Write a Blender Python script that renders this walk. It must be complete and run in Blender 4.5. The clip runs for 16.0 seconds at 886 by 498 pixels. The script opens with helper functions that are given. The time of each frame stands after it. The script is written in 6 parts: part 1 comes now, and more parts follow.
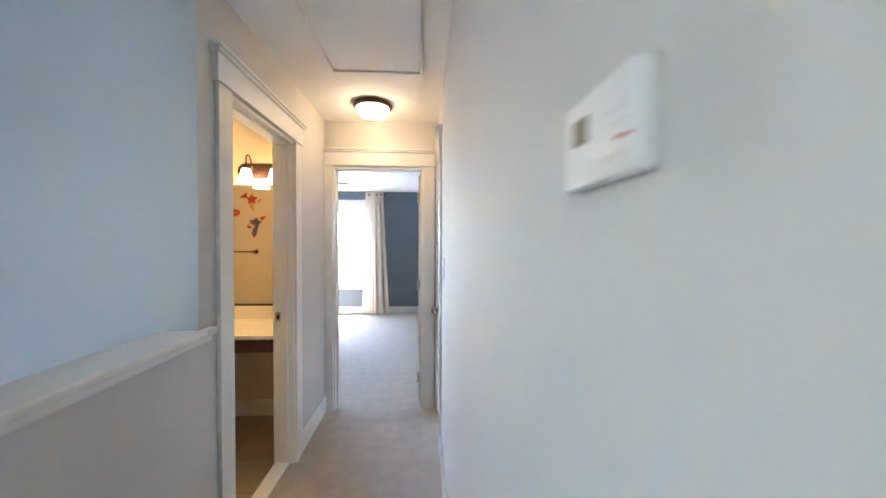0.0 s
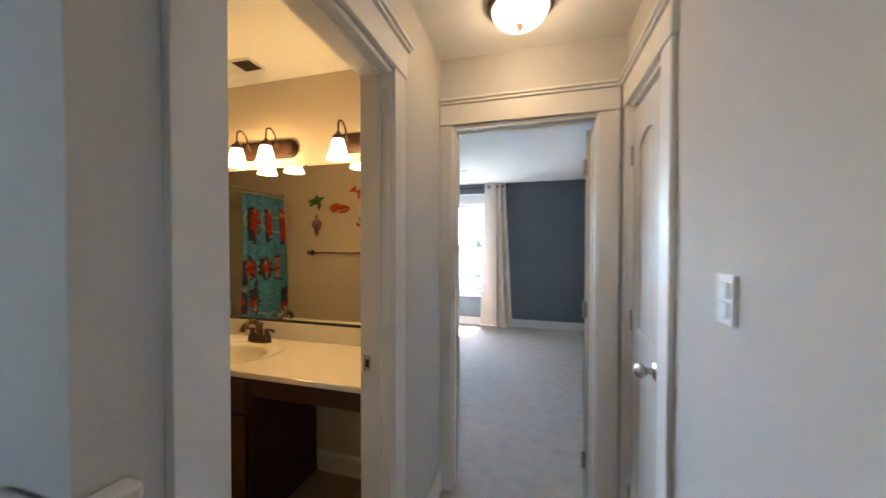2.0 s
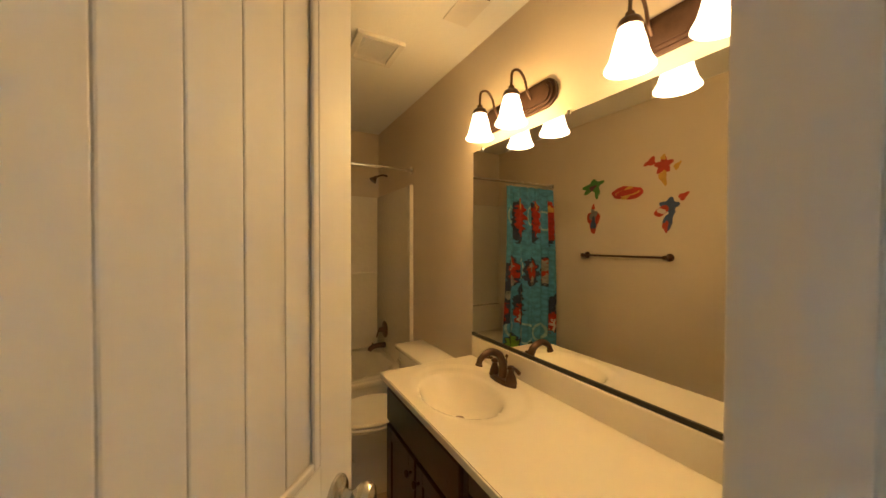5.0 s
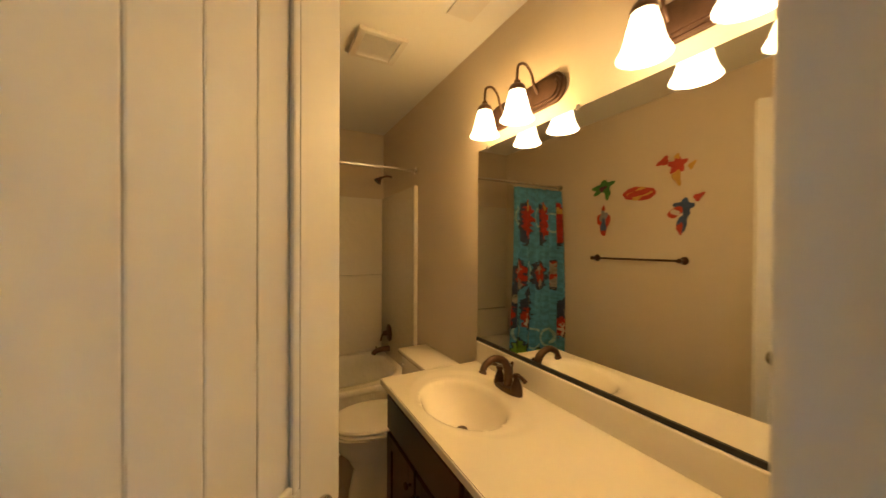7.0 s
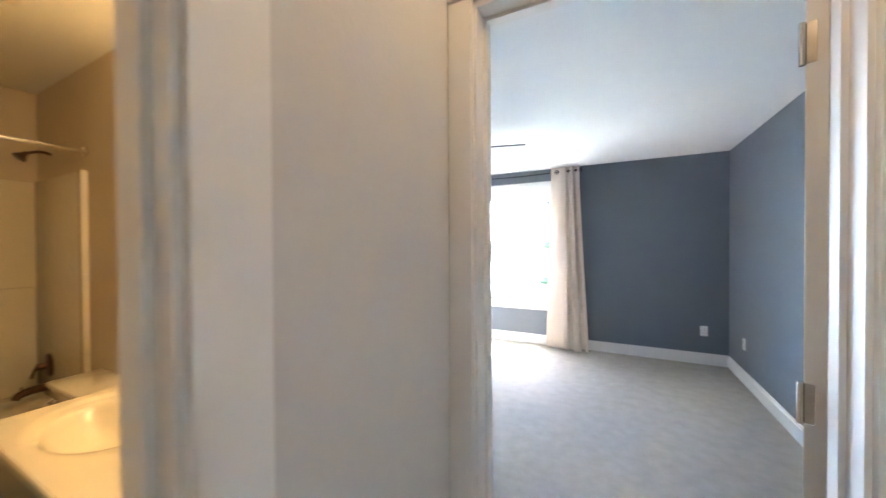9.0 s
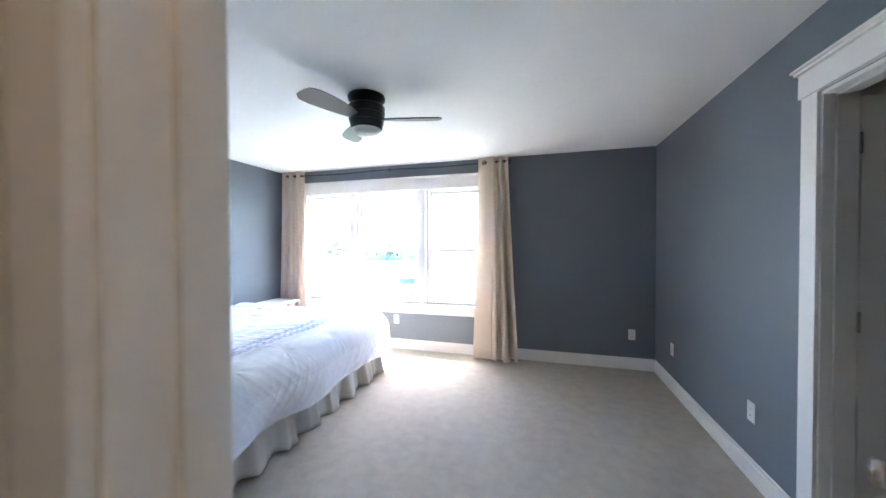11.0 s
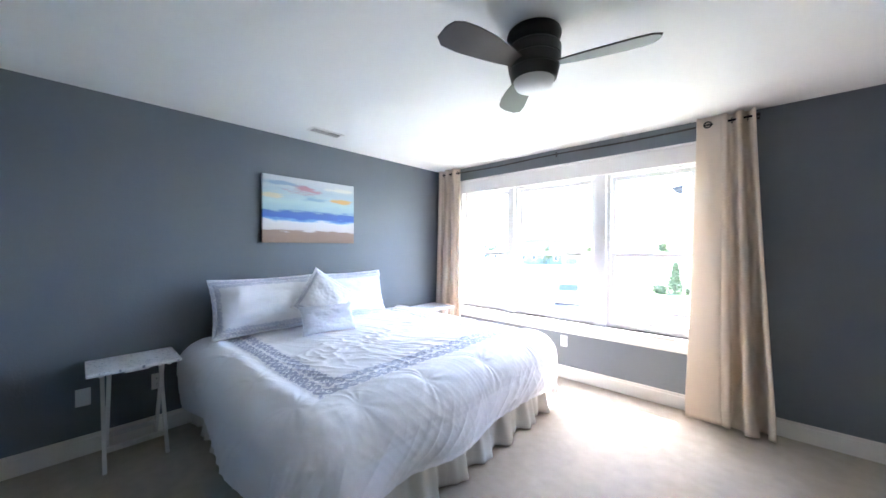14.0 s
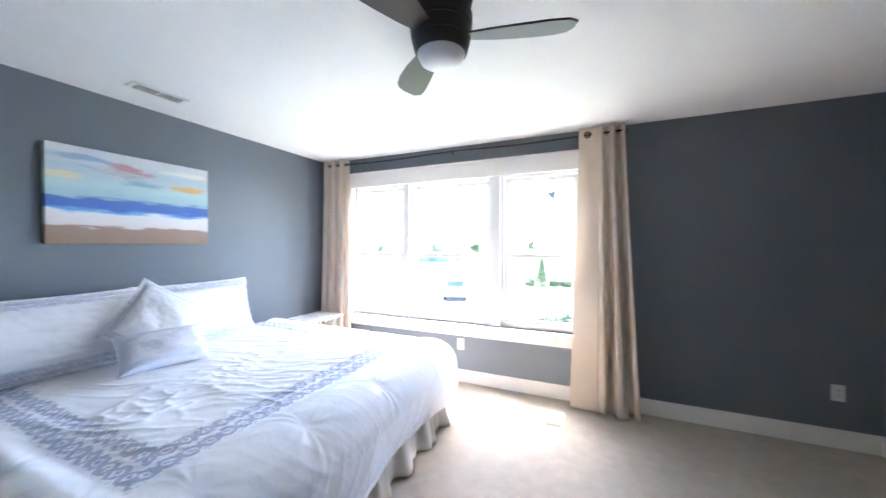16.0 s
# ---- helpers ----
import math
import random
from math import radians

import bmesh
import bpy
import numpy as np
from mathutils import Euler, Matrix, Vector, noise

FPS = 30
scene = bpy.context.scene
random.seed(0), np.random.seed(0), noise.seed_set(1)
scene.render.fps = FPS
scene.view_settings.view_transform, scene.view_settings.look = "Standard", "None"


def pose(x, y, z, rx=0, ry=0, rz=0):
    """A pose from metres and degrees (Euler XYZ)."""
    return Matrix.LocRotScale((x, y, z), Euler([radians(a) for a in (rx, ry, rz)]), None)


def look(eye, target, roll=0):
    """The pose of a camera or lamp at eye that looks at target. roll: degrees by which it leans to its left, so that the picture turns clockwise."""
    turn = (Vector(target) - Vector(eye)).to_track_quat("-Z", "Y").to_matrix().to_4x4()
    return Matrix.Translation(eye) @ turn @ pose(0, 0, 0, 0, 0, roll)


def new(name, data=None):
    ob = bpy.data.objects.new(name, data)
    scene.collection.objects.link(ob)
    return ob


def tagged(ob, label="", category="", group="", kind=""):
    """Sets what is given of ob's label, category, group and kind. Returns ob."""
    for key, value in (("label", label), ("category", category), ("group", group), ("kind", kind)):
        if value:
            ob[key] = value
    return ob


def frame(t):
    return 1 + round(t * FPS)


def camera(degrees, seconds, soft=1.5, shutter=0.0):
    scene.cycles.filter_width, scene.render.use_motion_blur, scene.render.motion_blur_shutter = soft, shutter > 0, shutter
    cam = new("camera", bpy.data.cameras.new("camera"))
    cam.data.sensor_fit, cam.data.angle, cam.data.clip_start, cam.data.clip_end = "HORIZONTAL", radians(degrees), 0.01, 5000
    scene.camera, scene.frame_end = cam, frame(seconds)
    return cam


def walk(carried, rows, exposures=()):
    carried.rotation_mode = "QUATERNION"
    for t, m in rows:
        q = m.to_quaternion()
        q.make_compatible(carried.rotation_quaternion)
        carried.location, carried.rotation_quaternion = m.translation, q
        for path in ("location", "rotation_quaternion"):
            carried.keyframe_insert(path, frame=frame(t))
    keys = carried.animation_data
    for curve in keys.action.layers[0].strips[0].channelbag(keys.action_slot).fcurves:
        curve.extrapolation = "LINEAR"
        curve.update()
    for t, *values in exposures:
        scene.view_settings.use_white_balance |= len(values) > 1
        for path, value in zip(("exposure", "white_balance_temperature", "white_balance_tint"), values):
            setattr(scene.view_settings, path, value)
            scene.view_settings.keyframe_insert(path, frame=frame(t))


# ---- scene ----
cam = camera(105.6, 16.0, soft=1.5, shutter=0.5)
PATH = [
    (0, (-0.166, 1.64, 1.425), (-0.055, 3.637, 1.387), 0.2),
    (0.5, (-0.296, 1.874, 1.436), (-0.221, 3.873, 1.4), 0.0),
    (1, (-0.401, 2.138, 1.445), (-0.398, 4.137, 1.4), -0.1),
    (1.5, (-0.43, 2.416, 1.427), (-0.673, 4.401, 1.382), -0.4),
    (2, (-0.471, 2.67, 1.407), (-1.008, 4.596, 1.375), 0.1),
    (2.5, (-0.55, 2.887, 1.418), (-1.361, 4.715, 1.379), 0.1),
    (3, (-0.622, 3.099, 1.406), (-1.736, 4.759, 1.367), 0.1),
    (3.5, (-0.686, 3.231, 1.408), (-2.082, 4.662, 1.363), 0.1),
    (4.5, (-0.906, 3.384, 1.399), (-2.596, 4.452, 1.361), 0.1),
    (6.8, (-1.041, 3.497, 1.393), (-2.839, 4.373, 1.371), 0.2),
    (7, (-1.016, 3.479, 1.392), (-2.787, 4.407, 1.377), 0.3),
    (7.5, (-0.926, 3.448, 1.395), (-2.584, 4.565, 1.374), 0.2),
    (8, (-0.828, 3.461, 1.398), (-2.262, 4.855, 1.366), 0.1),
    (8.5, (-0.717, 3.525, 1.398), (-1.86, 5.166, 1.372), -0.3),
    (9, (-0.587, 3.644, 1.394), (-1.487, 5.43, 1.372), -0.3),
    (11.3, (-0.604, 4.445, 1.395), (-1.164, 6.364, 1.364), -0.2),
    (11.5, (-0.624, 4.507, 1.405), (-1.271, 6.399, 1.369), -0.1),
    (12, (-0.686, 4.594, 1.408), (-1.518, 6.412, 1.371), -0.2),
    (12.5, (-0.735, 4.7, 1.397), (-1.76, 6.417, 1.369), -0.3),
    (13, (-0.777, 4.813, 1.389), (-2.006, 6.392, 1.367), -0.1),
    (13.5, (-0.891, 4.89, 1.383), (-2.246, 6.361, 1.362), -0.1),
    (14, (-0.991, 4.965, 1.39), (-2.344, 6.438, 1.377), 0.1),
    (14.5, (-1.068, 5.07, 1.397), (-2.414, 6.549, 1.372), -0.1),
    (15, (-1.132, 5.156, 1.416), (-2.381, 6.717, 1.387), 0.1),
    (15.5, (-1.173, 5.212, 1.443), (-2.245, 6.9, 1.404), -0.0),
    (16, (-1.212, 5.215, 1.418), (-2.025, 7.043, 1.395), -0.0),
]
walk(cam, [(t, look(eye, target, roll)) for t, eye, target, roll in PATH],
     exposures=[(0.0, 6.1, 5500, 15), (1.0, 5.62, 5550, 14), (2.0, 5.27, 5700, 14), (3.0, 5.48, 5700, 13), (4.5, 5.36, 5900, 12), (7.0, 5.35, 6150, 12), (8.0, 5.6, 6100, 12), (8.5, 5.8, 5850, 13), (9.0, 5.8, 5750, 14), (11.5, 4.98, 6000, 17), (13.0, 4.98, 6150, 18), (16.0, 4.96, 6150, 18)])

# ---- world, sun, lamps ----
world = bpy.data.worlds.new("world")
scene.world = world
world.use_nodes = True
wn = world.node_tree.nodes
sky = wn.new("ShaderNodeTexSky")
sky.sky_type = "NISHITA"
sky.sun_disc = False
sky.sun_elevation = radians(65)
sky.sun_rotation = radians(5)
sky.dust_density = 0.0
world.node_tree.links.new(sky.outputs[0], wn["Background"].inputs[0])
wn["Background"].inputs[1].default_value = 0.15
sun = new("sun", bpy.data.lights.new("sun", "SUN"))
sun.data.energy, sun.data.angle, sun.data.color = 2.0, radians(0.5), (1.0, 0.95, 0.87)
SUN_EL, SUN_AZ = radians(65), radians(5)
sun.matrix_world = look((20 * math.cos(SUN_EL) * math.sin(SUN_AZ), 20 * math.cos(SUN_EL) * math.cos(SUN_AZ), 20 * math.sin(SUN_EL)), (0, 0, 0))


def area_lamp(name, m, sx, sy, watts, colour):
    lamp = new(name, bpy.data.lights.new(name, "AREA"))
    lamp.data.shape, lamp.data.size, lamp.data.size_y = "RECTANGLE", sx, sy
    lamp.data.energy, lamp.data.color = watts, colour
    lamp.matrix_world = m
    return lamp


def point_lamp(name, x, y, z, watts, colour, size=0.03):
    lamp = new(name, bpy.data.lights.new(name, "POINT"))
    lamp.data.energy, lamp.data.color, lamp.data.shadow_soft_size = watts, colour, size
    lamp.location = (x, y, z)
    return lamp


WARM = (1.0, 0.62, 0.28)
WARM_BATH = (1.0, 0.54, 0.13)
# added fill lamp inside the unseen stairwell window, tilted towards the end wall
area_lamp("stair_fill_lamp", look((-2.44, -0.275, 1.43), (-1.75, 2.9, 1.35)), 0.6, 0.6, 0.20, (0.72, 0.87, 1.0))
point_lamp("hall_bulb", -0.546, 4.159, 2.29, 0.085, WARM, 0.06)
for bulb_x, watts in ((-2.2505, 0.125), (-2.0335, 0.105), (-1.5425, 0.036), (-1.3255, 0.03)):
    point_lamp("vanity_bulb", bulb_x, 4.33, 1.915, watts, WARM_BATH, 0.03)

# ---- materials ----


def material(name, colour, rough=0.6, metal=0.0, vary=0.08, scale=6.0, bump=0.0, bump_scale=120.0, colour2=None, spec=0.5, coat=0.0, sheen=0.0, lo=0.35, hi=1.05):
    """A surface with two scales of variation, in object space, and fine relief."""
    m = bpy.data.materials.new(name)
    m.use_nodes = True
    n, l = m.node_tree.nodes, m.node_tree.links
    b = n["Principled BSDF"]
    tc = n.new("ShaderNodeTexCoord")
    big, small = n.new("ShaderNodeTexNoise"), n.new("ShaderNodeTexNoise")
    big.inputs["Scale"].default_value, small.inputs["Scale"].default_value = scale, scale * 14
    big.inputs["Detail"].default_value = small.inputs["Detail"].default_value = 4
    l.new(tc.outputs["Object"], big.inputs["Vector"])
    l.new(tc.outputs["Object"], small.inputs["Vector"])
    add = n.new("ShaderNodeMath")
    add.operation = "MULTIPLY_ADD"
    add.inputs[1].default_value = 0.4
    l.new(small.outputs["Fac"], add.inputs[0])
    l.new(big.outputs["Fac"], add.inputs[2])
    ramp = n.new("ShaderNodeMapRange")
    ramp.inputs[1].default_value, ramp.inputs[2].default_value = lo, hi
    l.new(add.outputs[0], ramp.inputs[0])
    mix = n.new("ShaderNodeMix")
    mix.data_type = "RGBA"
    c2 = colour2 or tuple(min(1, c * (1 + vary)) for c in colour)
    c1 = colour if colour2 else tuple(c * (1 - vary) for c in colour)
    mix.inputs[6].default_value, mix.inputs[7].default_value = (*c1, 1), (*c2, 1)
    l.new(ramp.outputs[0], mix.inputs[0])
    l.new(mix.outputs[2], b.inputs["Base Color"])
    b.inputs["Roughness"].default_value, b.inputs["Metallic"].default_value = rough, metal
    b.inputs["Specular IOR Level"].default_value = spec
    b.inputs["Coat Weight"].default_value = coat
    b.inputs["Sheen Weight"].default_value = sheen
    rr = n.new("ShaderNodeMapRange")
    rr.inputs[3].default_value, rr.inputs[4].default_value = max(0.02, rough - 0.06), min(1, rough + 0.06)
    l.new(small.outputs["Fac"], rr.inputs[0])
    l.new(rr.outputs[0], b.inputs["Roughness"])
    if bump:
        t = n.new("ShaderNodeTexNoise")
        t.inputs["Scale"].default_value, t.inputs["Detail"].default_value = bump_scale, 3
        l.new(tc.outputs["Object"], t.inputs["Vector"])
        bp = n.new("ShaderNodeBump")
        bp.inputs["Strength"].default_value, bp.inputs["Distance"].default_value = bump, 0.004
        l.new(t.outputs["Fac"], bp.inputs["Height"])
        l.new(bp.outputs[0], b.inputs["Normal"])
    return m


def glow(name, colour, strength, base=(0.9, 0.85, 0.75)):
    m = material(name, base, 0.25, vary=0.03)
    b = m.node_tree.nodes["Principled BSDF"]
    b.inputs["Emission Color"].default_value = (*colour, 1)
    b.inputs["Emission Strength"].default_value = strength
    return m


M_HALL = material("hall_paint", (0.63, 0.61, 0.575), 0.78, vary=0.03, scale=2.0, bump=0.25, bump_scale=90, spec=0.3)
M_BATH = material("bath_paint", (0.64, 0.56, 0.45), 0.5, vary=0.03, scale=2.0, bump=0.25, bump_scale=90)
M_BLUE = material("slate_paint", (0.140, 0.165, 0.190), 0.5, vary=0.05, scale=1.6, bump=0.3, bump_scale=90)
M_CEIL = material("ceiling_paint", (0.82, 0.82, 0.80), 0.9, vary=0.02, scale=1.5, bump=0.25, bump_scale=60)
M_TRIM = material("trim_paint", (0.80, 0.78, 0.74), 0.45, vary=0.025, scale=5, bump=0.04, bump_scale=40)
M_DOOR = material("door_paint", (0.66, 0.635, 0.58), 0.5, vary=0.03, scale=3, bump=0.06, bump_scale=30)
M_CARPET = material("carpet", (0.405, 0.355, 0.292), 0.95, scale=11.0, bump=1.0, bump_scale=230, colour2=(0.505, 0.45, 0.377), spec=0.1, sheen=0.1, lo=0.40, hi=1.0)
M_TILE = material("floor_tile", (0.36, 0.27, 0.17), 0.4, vary=0.15, scale=5, bump=0.15, bump_scale=60)
M_GROUT = material("grout", (0.30, 0.24, 0.17), 0.9, vary=0.1, scale=20)
M_BRONZE = material("oiled_bronze", (0.10, 0.058, 0.040), 0.34, 0.75, vary=0.3, scale=20)
M_NICKEL = material("satin_nickel", (0.52, 0.49, 0.45), 0.25, 1.0, vary=0.06, scale=30)
M_CHROME = material("chrome", (0.75, 0.74, 0.72), 0.12, 1.0, vary=0.03, scale=30)
M_PLASTIC = material("white_plastic", (0.78, 0.78, 0.76), 0.35, vary=0.02, scale=20)
# dark metal colour, also painted in for the shade inside small holes
M_DARK = material("dark_metal_and_hole_shade", (0.03, 0.028, 0.025), 0.8, vary=0.2, scale=20)
M_LCD = material("lcd_glass", (0.30, 0.27, 0.20), 0.2, vary=0.1, scale=60)
M_SHADE = glow("lit_glass_shade", (1.0, 0.70, 0.34), 0.27)
M_BOWL = glow("lit_glass_bowl", (1.0, 0.76, 0.44), 0.15)
M_MARBLE = material("cultured_marble", (0.80, 0.76, 0.66), 0.12, vary=0.03, scale=3, coat=0.4)
M_PORCELAIN = material("porcelain", (0.80, 0.77, 0.70), 0.08, vary=0.02, scale=4, coat=0.5)
M_ACRYLIC = material("tub_acrylic", (0.76, 0.72, 0.63), 0.10, vary=0.02, scale=3, bump=0.8, bump_scale=24)
M_CHERRY = material("dark_cherry_wood", (0.045, 0.012, 0.007), 0.3, vary=0.45, scale=9, coat=0.2)
M_CURTAIN = material("cream_curtain", (0.78, 0.695, 0.60), 0.85, vary=0.02, scale=2, bump=0.08, bump_scale=700, sheen=0.1)


def translucent(m, share, colour):
    """Lets daylight through a cloth."""
    n, l = m.node_tree.nodes, m.node_tree.links
    t, mx = n.new("ShaderNodeBsdfTranslucent"), n.new("ShaderNodeMixShader")
    t.inputs[0].default_value = (*colour, 1)
    mx.inputs[0].default_value = share
    l.new(n["Principled BSDF"].outputs[0], mx.inputs[1])
    l.new(t.outputs[0], mx.inputs[2])
    l.new(mx.outputs[0], n["Material Output"].inputs[0])


translucent(M_CURTAIN, 0.45, (0.82, 0.72, 0.61))
M_LINEN = material("white_linen", (0.84, 0.84, 0.87), 0.85, vary=0.02, scale=4, bump=0.55, bump_scale=18)
M_SKIRT = material("bed_skirt_cotton", (0.72, 0.70, 0.66), 0.9, vary=0.03, scale=5, bump=0.2, bump_scale=80)
M_WOODWHITE = material("whitewashed_wood", (0.72, 0.71, 0.70), 0.5, vary=0.05, scale=8, bump=0.1, bump_scale=30)
M_FANBLACK = material("fan_black", (0.010, 0.010, 0.011), 0.35, 0.2, vary=0.3, scale=12)
M_BLADE = material("fan_blade", (0.045, 0.035, 0.030), 0.4, vary=0.25, scale=7)
M_FROST = material("frosted_lens", (0.75, 0.75, 0.73), 0.35, vary=0.02)
M_VINYL = material("window_vinyl", (0.82, 0.82, 0.81), 0.35, vary=0.015)
M_GRILLE = material("vent_metal", (0.74, 0.72, 0.68), 0.4, vary=0.03)

M_GLASS = bpy.data.materials.new("clear_glass")
M_GLASS.use_nodes = True
gn, gl = M_GLASS.node_tree.nodes, M_GLASS.node_tree.links
gp = gn["Principled BSDF"]
gp.inputs["Base Color"].default_value = (1, 1, 1, 1)
gp.inputs["Roughness"].default_value = 0.0
gp.inputs["IOR"].default_value = 1.45
gp.inputs["Transmission Weight"].default_value = 1.0

M_MIRROR = bpy.data.materials.new("mirror_silver")
M_MIRROR.use_nodes = True
mp = M_MIRROR.node_tree.nodes["Principled BSDF"]
mp.inputs["Base Color"].default_value = (0.86, 0.87, 0.85, 1)
mp.inputs["Metallic"].default_value, mp.inputs["Roughness"].default_value = 1.0, 0.01

# ---- building helpers ----
BASE = {}


def box(bm, x0, x1, y0, y1, z0, z1, bev=0.0):
    v = [bm.verts.new((x, y, z)) for x in (x0, x1) for y in (y0, y1) for z in (z0, z1)]
    quads = ((0, 1, 3, 2), (4, 6, 7, 5), (0, 4, 5, 1), (2, 3, 7, 6), (0, 2, 6, 4), (1, 5, 7, 3))
    f = [bm.faces.new([v[i] for i in q]) for q in quads]
    if bev:
        edges = {e for q in f for e in q.edges}
        bmesh.ops.bevel(bm, geom=list(edges), offset=bev, segments=2, affect="EDGES", profile=0.5)


def lathe(bm, profile, cx=0.0, cy=0.0, segs=32, sx=1.0, sy=1.0):
    """Turns (r, z) pairs about the upright through (cx, cy)."""
    rings = []
    for r, z in profile:
        if r < 1e-6:
            rings.append([bm.verts.new((cx, cy, z))])
        else:
            rings.append([bm.verts.new((cx + r * sx * math.cos(2 * math.pi * i / segs), cy + r * sy * math.sin(2 * math.pi * i / segs), z)) for i in range(segs)])
    for a, b in zip(rings, rings[1:]):
        for i in range(segs):
            j = (i + 1) % segs
            q = [a[i % len(a)], a[j % len(a)], b[j % len(b)], b[i % len(b)]]
            q = [p for k, p in enumerate(q) if p not in q[:k]]
            if len(q) > 2:
                bm.faces.new(q)


def tube(bm, pts, r, segs=10):
    pts = [Vector(p) for p in pts]
    rings = []
    for i, p in enumerate(pts):
        d = (pts[min(i + 1, len(pts) - 1)] - pts[max(i - 1, 0)]).normalized()
        s = d.orthogonal().normalized() if not rings else (side - d * side.dot(d)).normalized()
        side, up = s, d.cross(s)
        rr = r(i / (len(pts) - 1)) if callable(r) else r
        rings.append([bm.verts.new(p + rr * (math.cos(2 * math.pi * k / segs) * s + math.sin(2 * math.pi * k / segs) * up)) for k in range(segs)])
    for a, b in zip(rings, rings[1:]):
        for k in range(segs):
            bm.faces.new((a[k], a[(k + 1) % segs], b[(k + 1) % segs], b[k]))
    bm.faces.new(rings[0][::-1])
    bm.faces.new(rings[-1])


def prism(bm, outline, lo, hi, axis="z"):
    """An outline of (a, b) pairs pushed from lo to hi along an axis."""
    put = {"z": lambda a, b, c: (a, b, c), "y": lambda a, b, c: (a, c, b), "x": lambda a, b, c: (c, a, b)}[axis]
    low, high = ([bm.verts.new(put(a, b, c)) for a, b in outline] for c in (lo, hi))
    n = len(outline)
    bm.faces.new(low)
    bm.faces.new(high[::-1])
    for i in range(n):
        bm.faces.new((low[i], high[i], high[(i + 1) % n], low[(i + 1) % n]))


def surface(bm, nu, nv, f):
    """A sheet f(u, v), u and v from 0 to 1, with u, v as its map."""
    uv = bm.loops.layers.uv.verify()
    g = [[bm.verts.new(f(i / nu, j / nv)) for j in range(nv + 1)] for i in range(nu + 1)]
    for i in range(nu):
        for j in range(nv):
            q = bm.faces.new((g[i][j], g[i + 1][j], g[i + 1][j + 1], g[i][j + 1]))
            for lp, (a, b) in zip(q.loops, ((i, j), (i + 1, j), (i + 1, j + 1), (i, j + 1))):
                lp[uv].uv = (a / nu, b / nv)


def mesh_of(name, bm, mat, smooth=False):
    bmesh.ops.recalc_face_normals(bm, faces=bm.faces)
    me = bpy.data.meshes.new(name)
    bm.to_mesh(me)
    bm.free()
    me.materials.append(mat)
    if smooth:
        me.shade_smooth()
        if smooth != "all":
            me.set_sharp_from_angle(angle=radians(38))
    return me


def thing(name, x, y, z, label, category, group="", rz=0.0):
    ob = new(name)
    ob.matrix_world = pose(x, y, z, 0, 0, rz)
    ob.empty_display_size = 0.1
    BASE[ob.name] = Vector((x, y, z)) if not rz else Vector((0, 0, 0))
    return tagged(ob, label, category, group)


def part(name, bm, mat, parent, label="", smooth=False):
    """One mesh under a thing or a part; its points are in the world, or in the thing's own space where that is turned."""
    b = BASE[parent.name]
    bmesh.ops.translate(bm, verts=bm.verts, vec=-b)
    ob = new(name, mesh_of(name, bm, mat, smooth))
    ob.parent = parent
    BASE[ob.name] = b
    return tagged(ob, label)


def setting(name, bm, mat, label="", smooth=False):
    ob = new(name, mesh_of(name, bm, mat, smooth))
    BASE[ob.name] = Vector((0, 0, 0))
    return tagged(ob, label, "", "", "structure")


def single(name, bm, mat, label, category, group="", smooth=False):
    ob = new(name, mesh_of(name, bm, mat, smooth))
    BASE[ob.name] = Vector((0, 0, 0))
    return tagged(ob, label, category, group)


def boxed(*dims, bev=0.0):
    bm = bmesh.new()
    box(bm, *dims, bev=bev)
    return bm


def wall(name, axis, lo, hi, u0, u1, z0, z1, mat, holes=(), label=""):
    """A wall between lo and hi along its thin axis, from u0 to u1, with holes (u0, u1, z0, z1) right through it."""
    us = sorted({u0, u1, *(h[0] for h in holes), *(h[1] for h in holes)})
    zs = sorted({z0, z1, *(h[2] for h in holes), *(h[3] for h in holes)})
    solid = {(i, j) for i in range(len(us) - 1) for j in range(len(zs) - 1)
             if not any(h[0] <= us[i] and us[i + 1] <= h[1] and h[2] <= zs[j] and zs[j + 1] <= h[3] for h in holes)}
    bm = bmesh.new()
    pts = {}

    def vert(i, j, side):
        if (i, j, side) not in pts:
            c = hi if side else lo
            pts[i, j, side] = bm.verts.new((c, us[i], zs[j]) if axis == "x" else (us[i], c, zs[j]))
        return pts[i, j, side]

    for i, j in solid:
        for s in (0, 1):
            bm.faces.new([vert(a, b, s) for a, b in ((i, j), (i + 1, j), (i + 1, j + 1), (i, j + 1))])
        for (di, dj), ends in (((-1, 0), ((i, j), (i, j + 1))), ((1, 0), ((i + 1, j), (i + 1, j + 1))), ((0, -1), ((i, j), (i + 1, j))), ((0, 1), ((i, j + 1), (i + 1, j + 1)))):
            if (i + di, j + dj) not in solid:
                (a, b), (c, d) = ends
                bm.faces.new([vert(a, b, 0), vert(c, d, 0), vert(c, d, 1), vert(a, b, 1)])
    return setting(name, bm, mat, label)


# ---- the shell ----
H = 2.44
HALL_L, HALL_R, HALL_N = -1.0, -0.048, 4.515
BATH_N, BATH_S, BATH_W = 4.46, 2.985, -4.11
BED_S, BED_N, BED_W, BED_E = 4.615, 8.475, -4.262, 0.59
BD = (-0.935, -0.17)      # bedroom door, along x
BA = (3.125, 3.846)        # bath door, along y
CL = (3.985, 4.44)        # hall closet door, along y
CD = (5.49, 6.25)        # bedroom closet door, along y
DH = 2.06
WX = (-3.86, -1.26, 0.60, 2.12)  # window opening

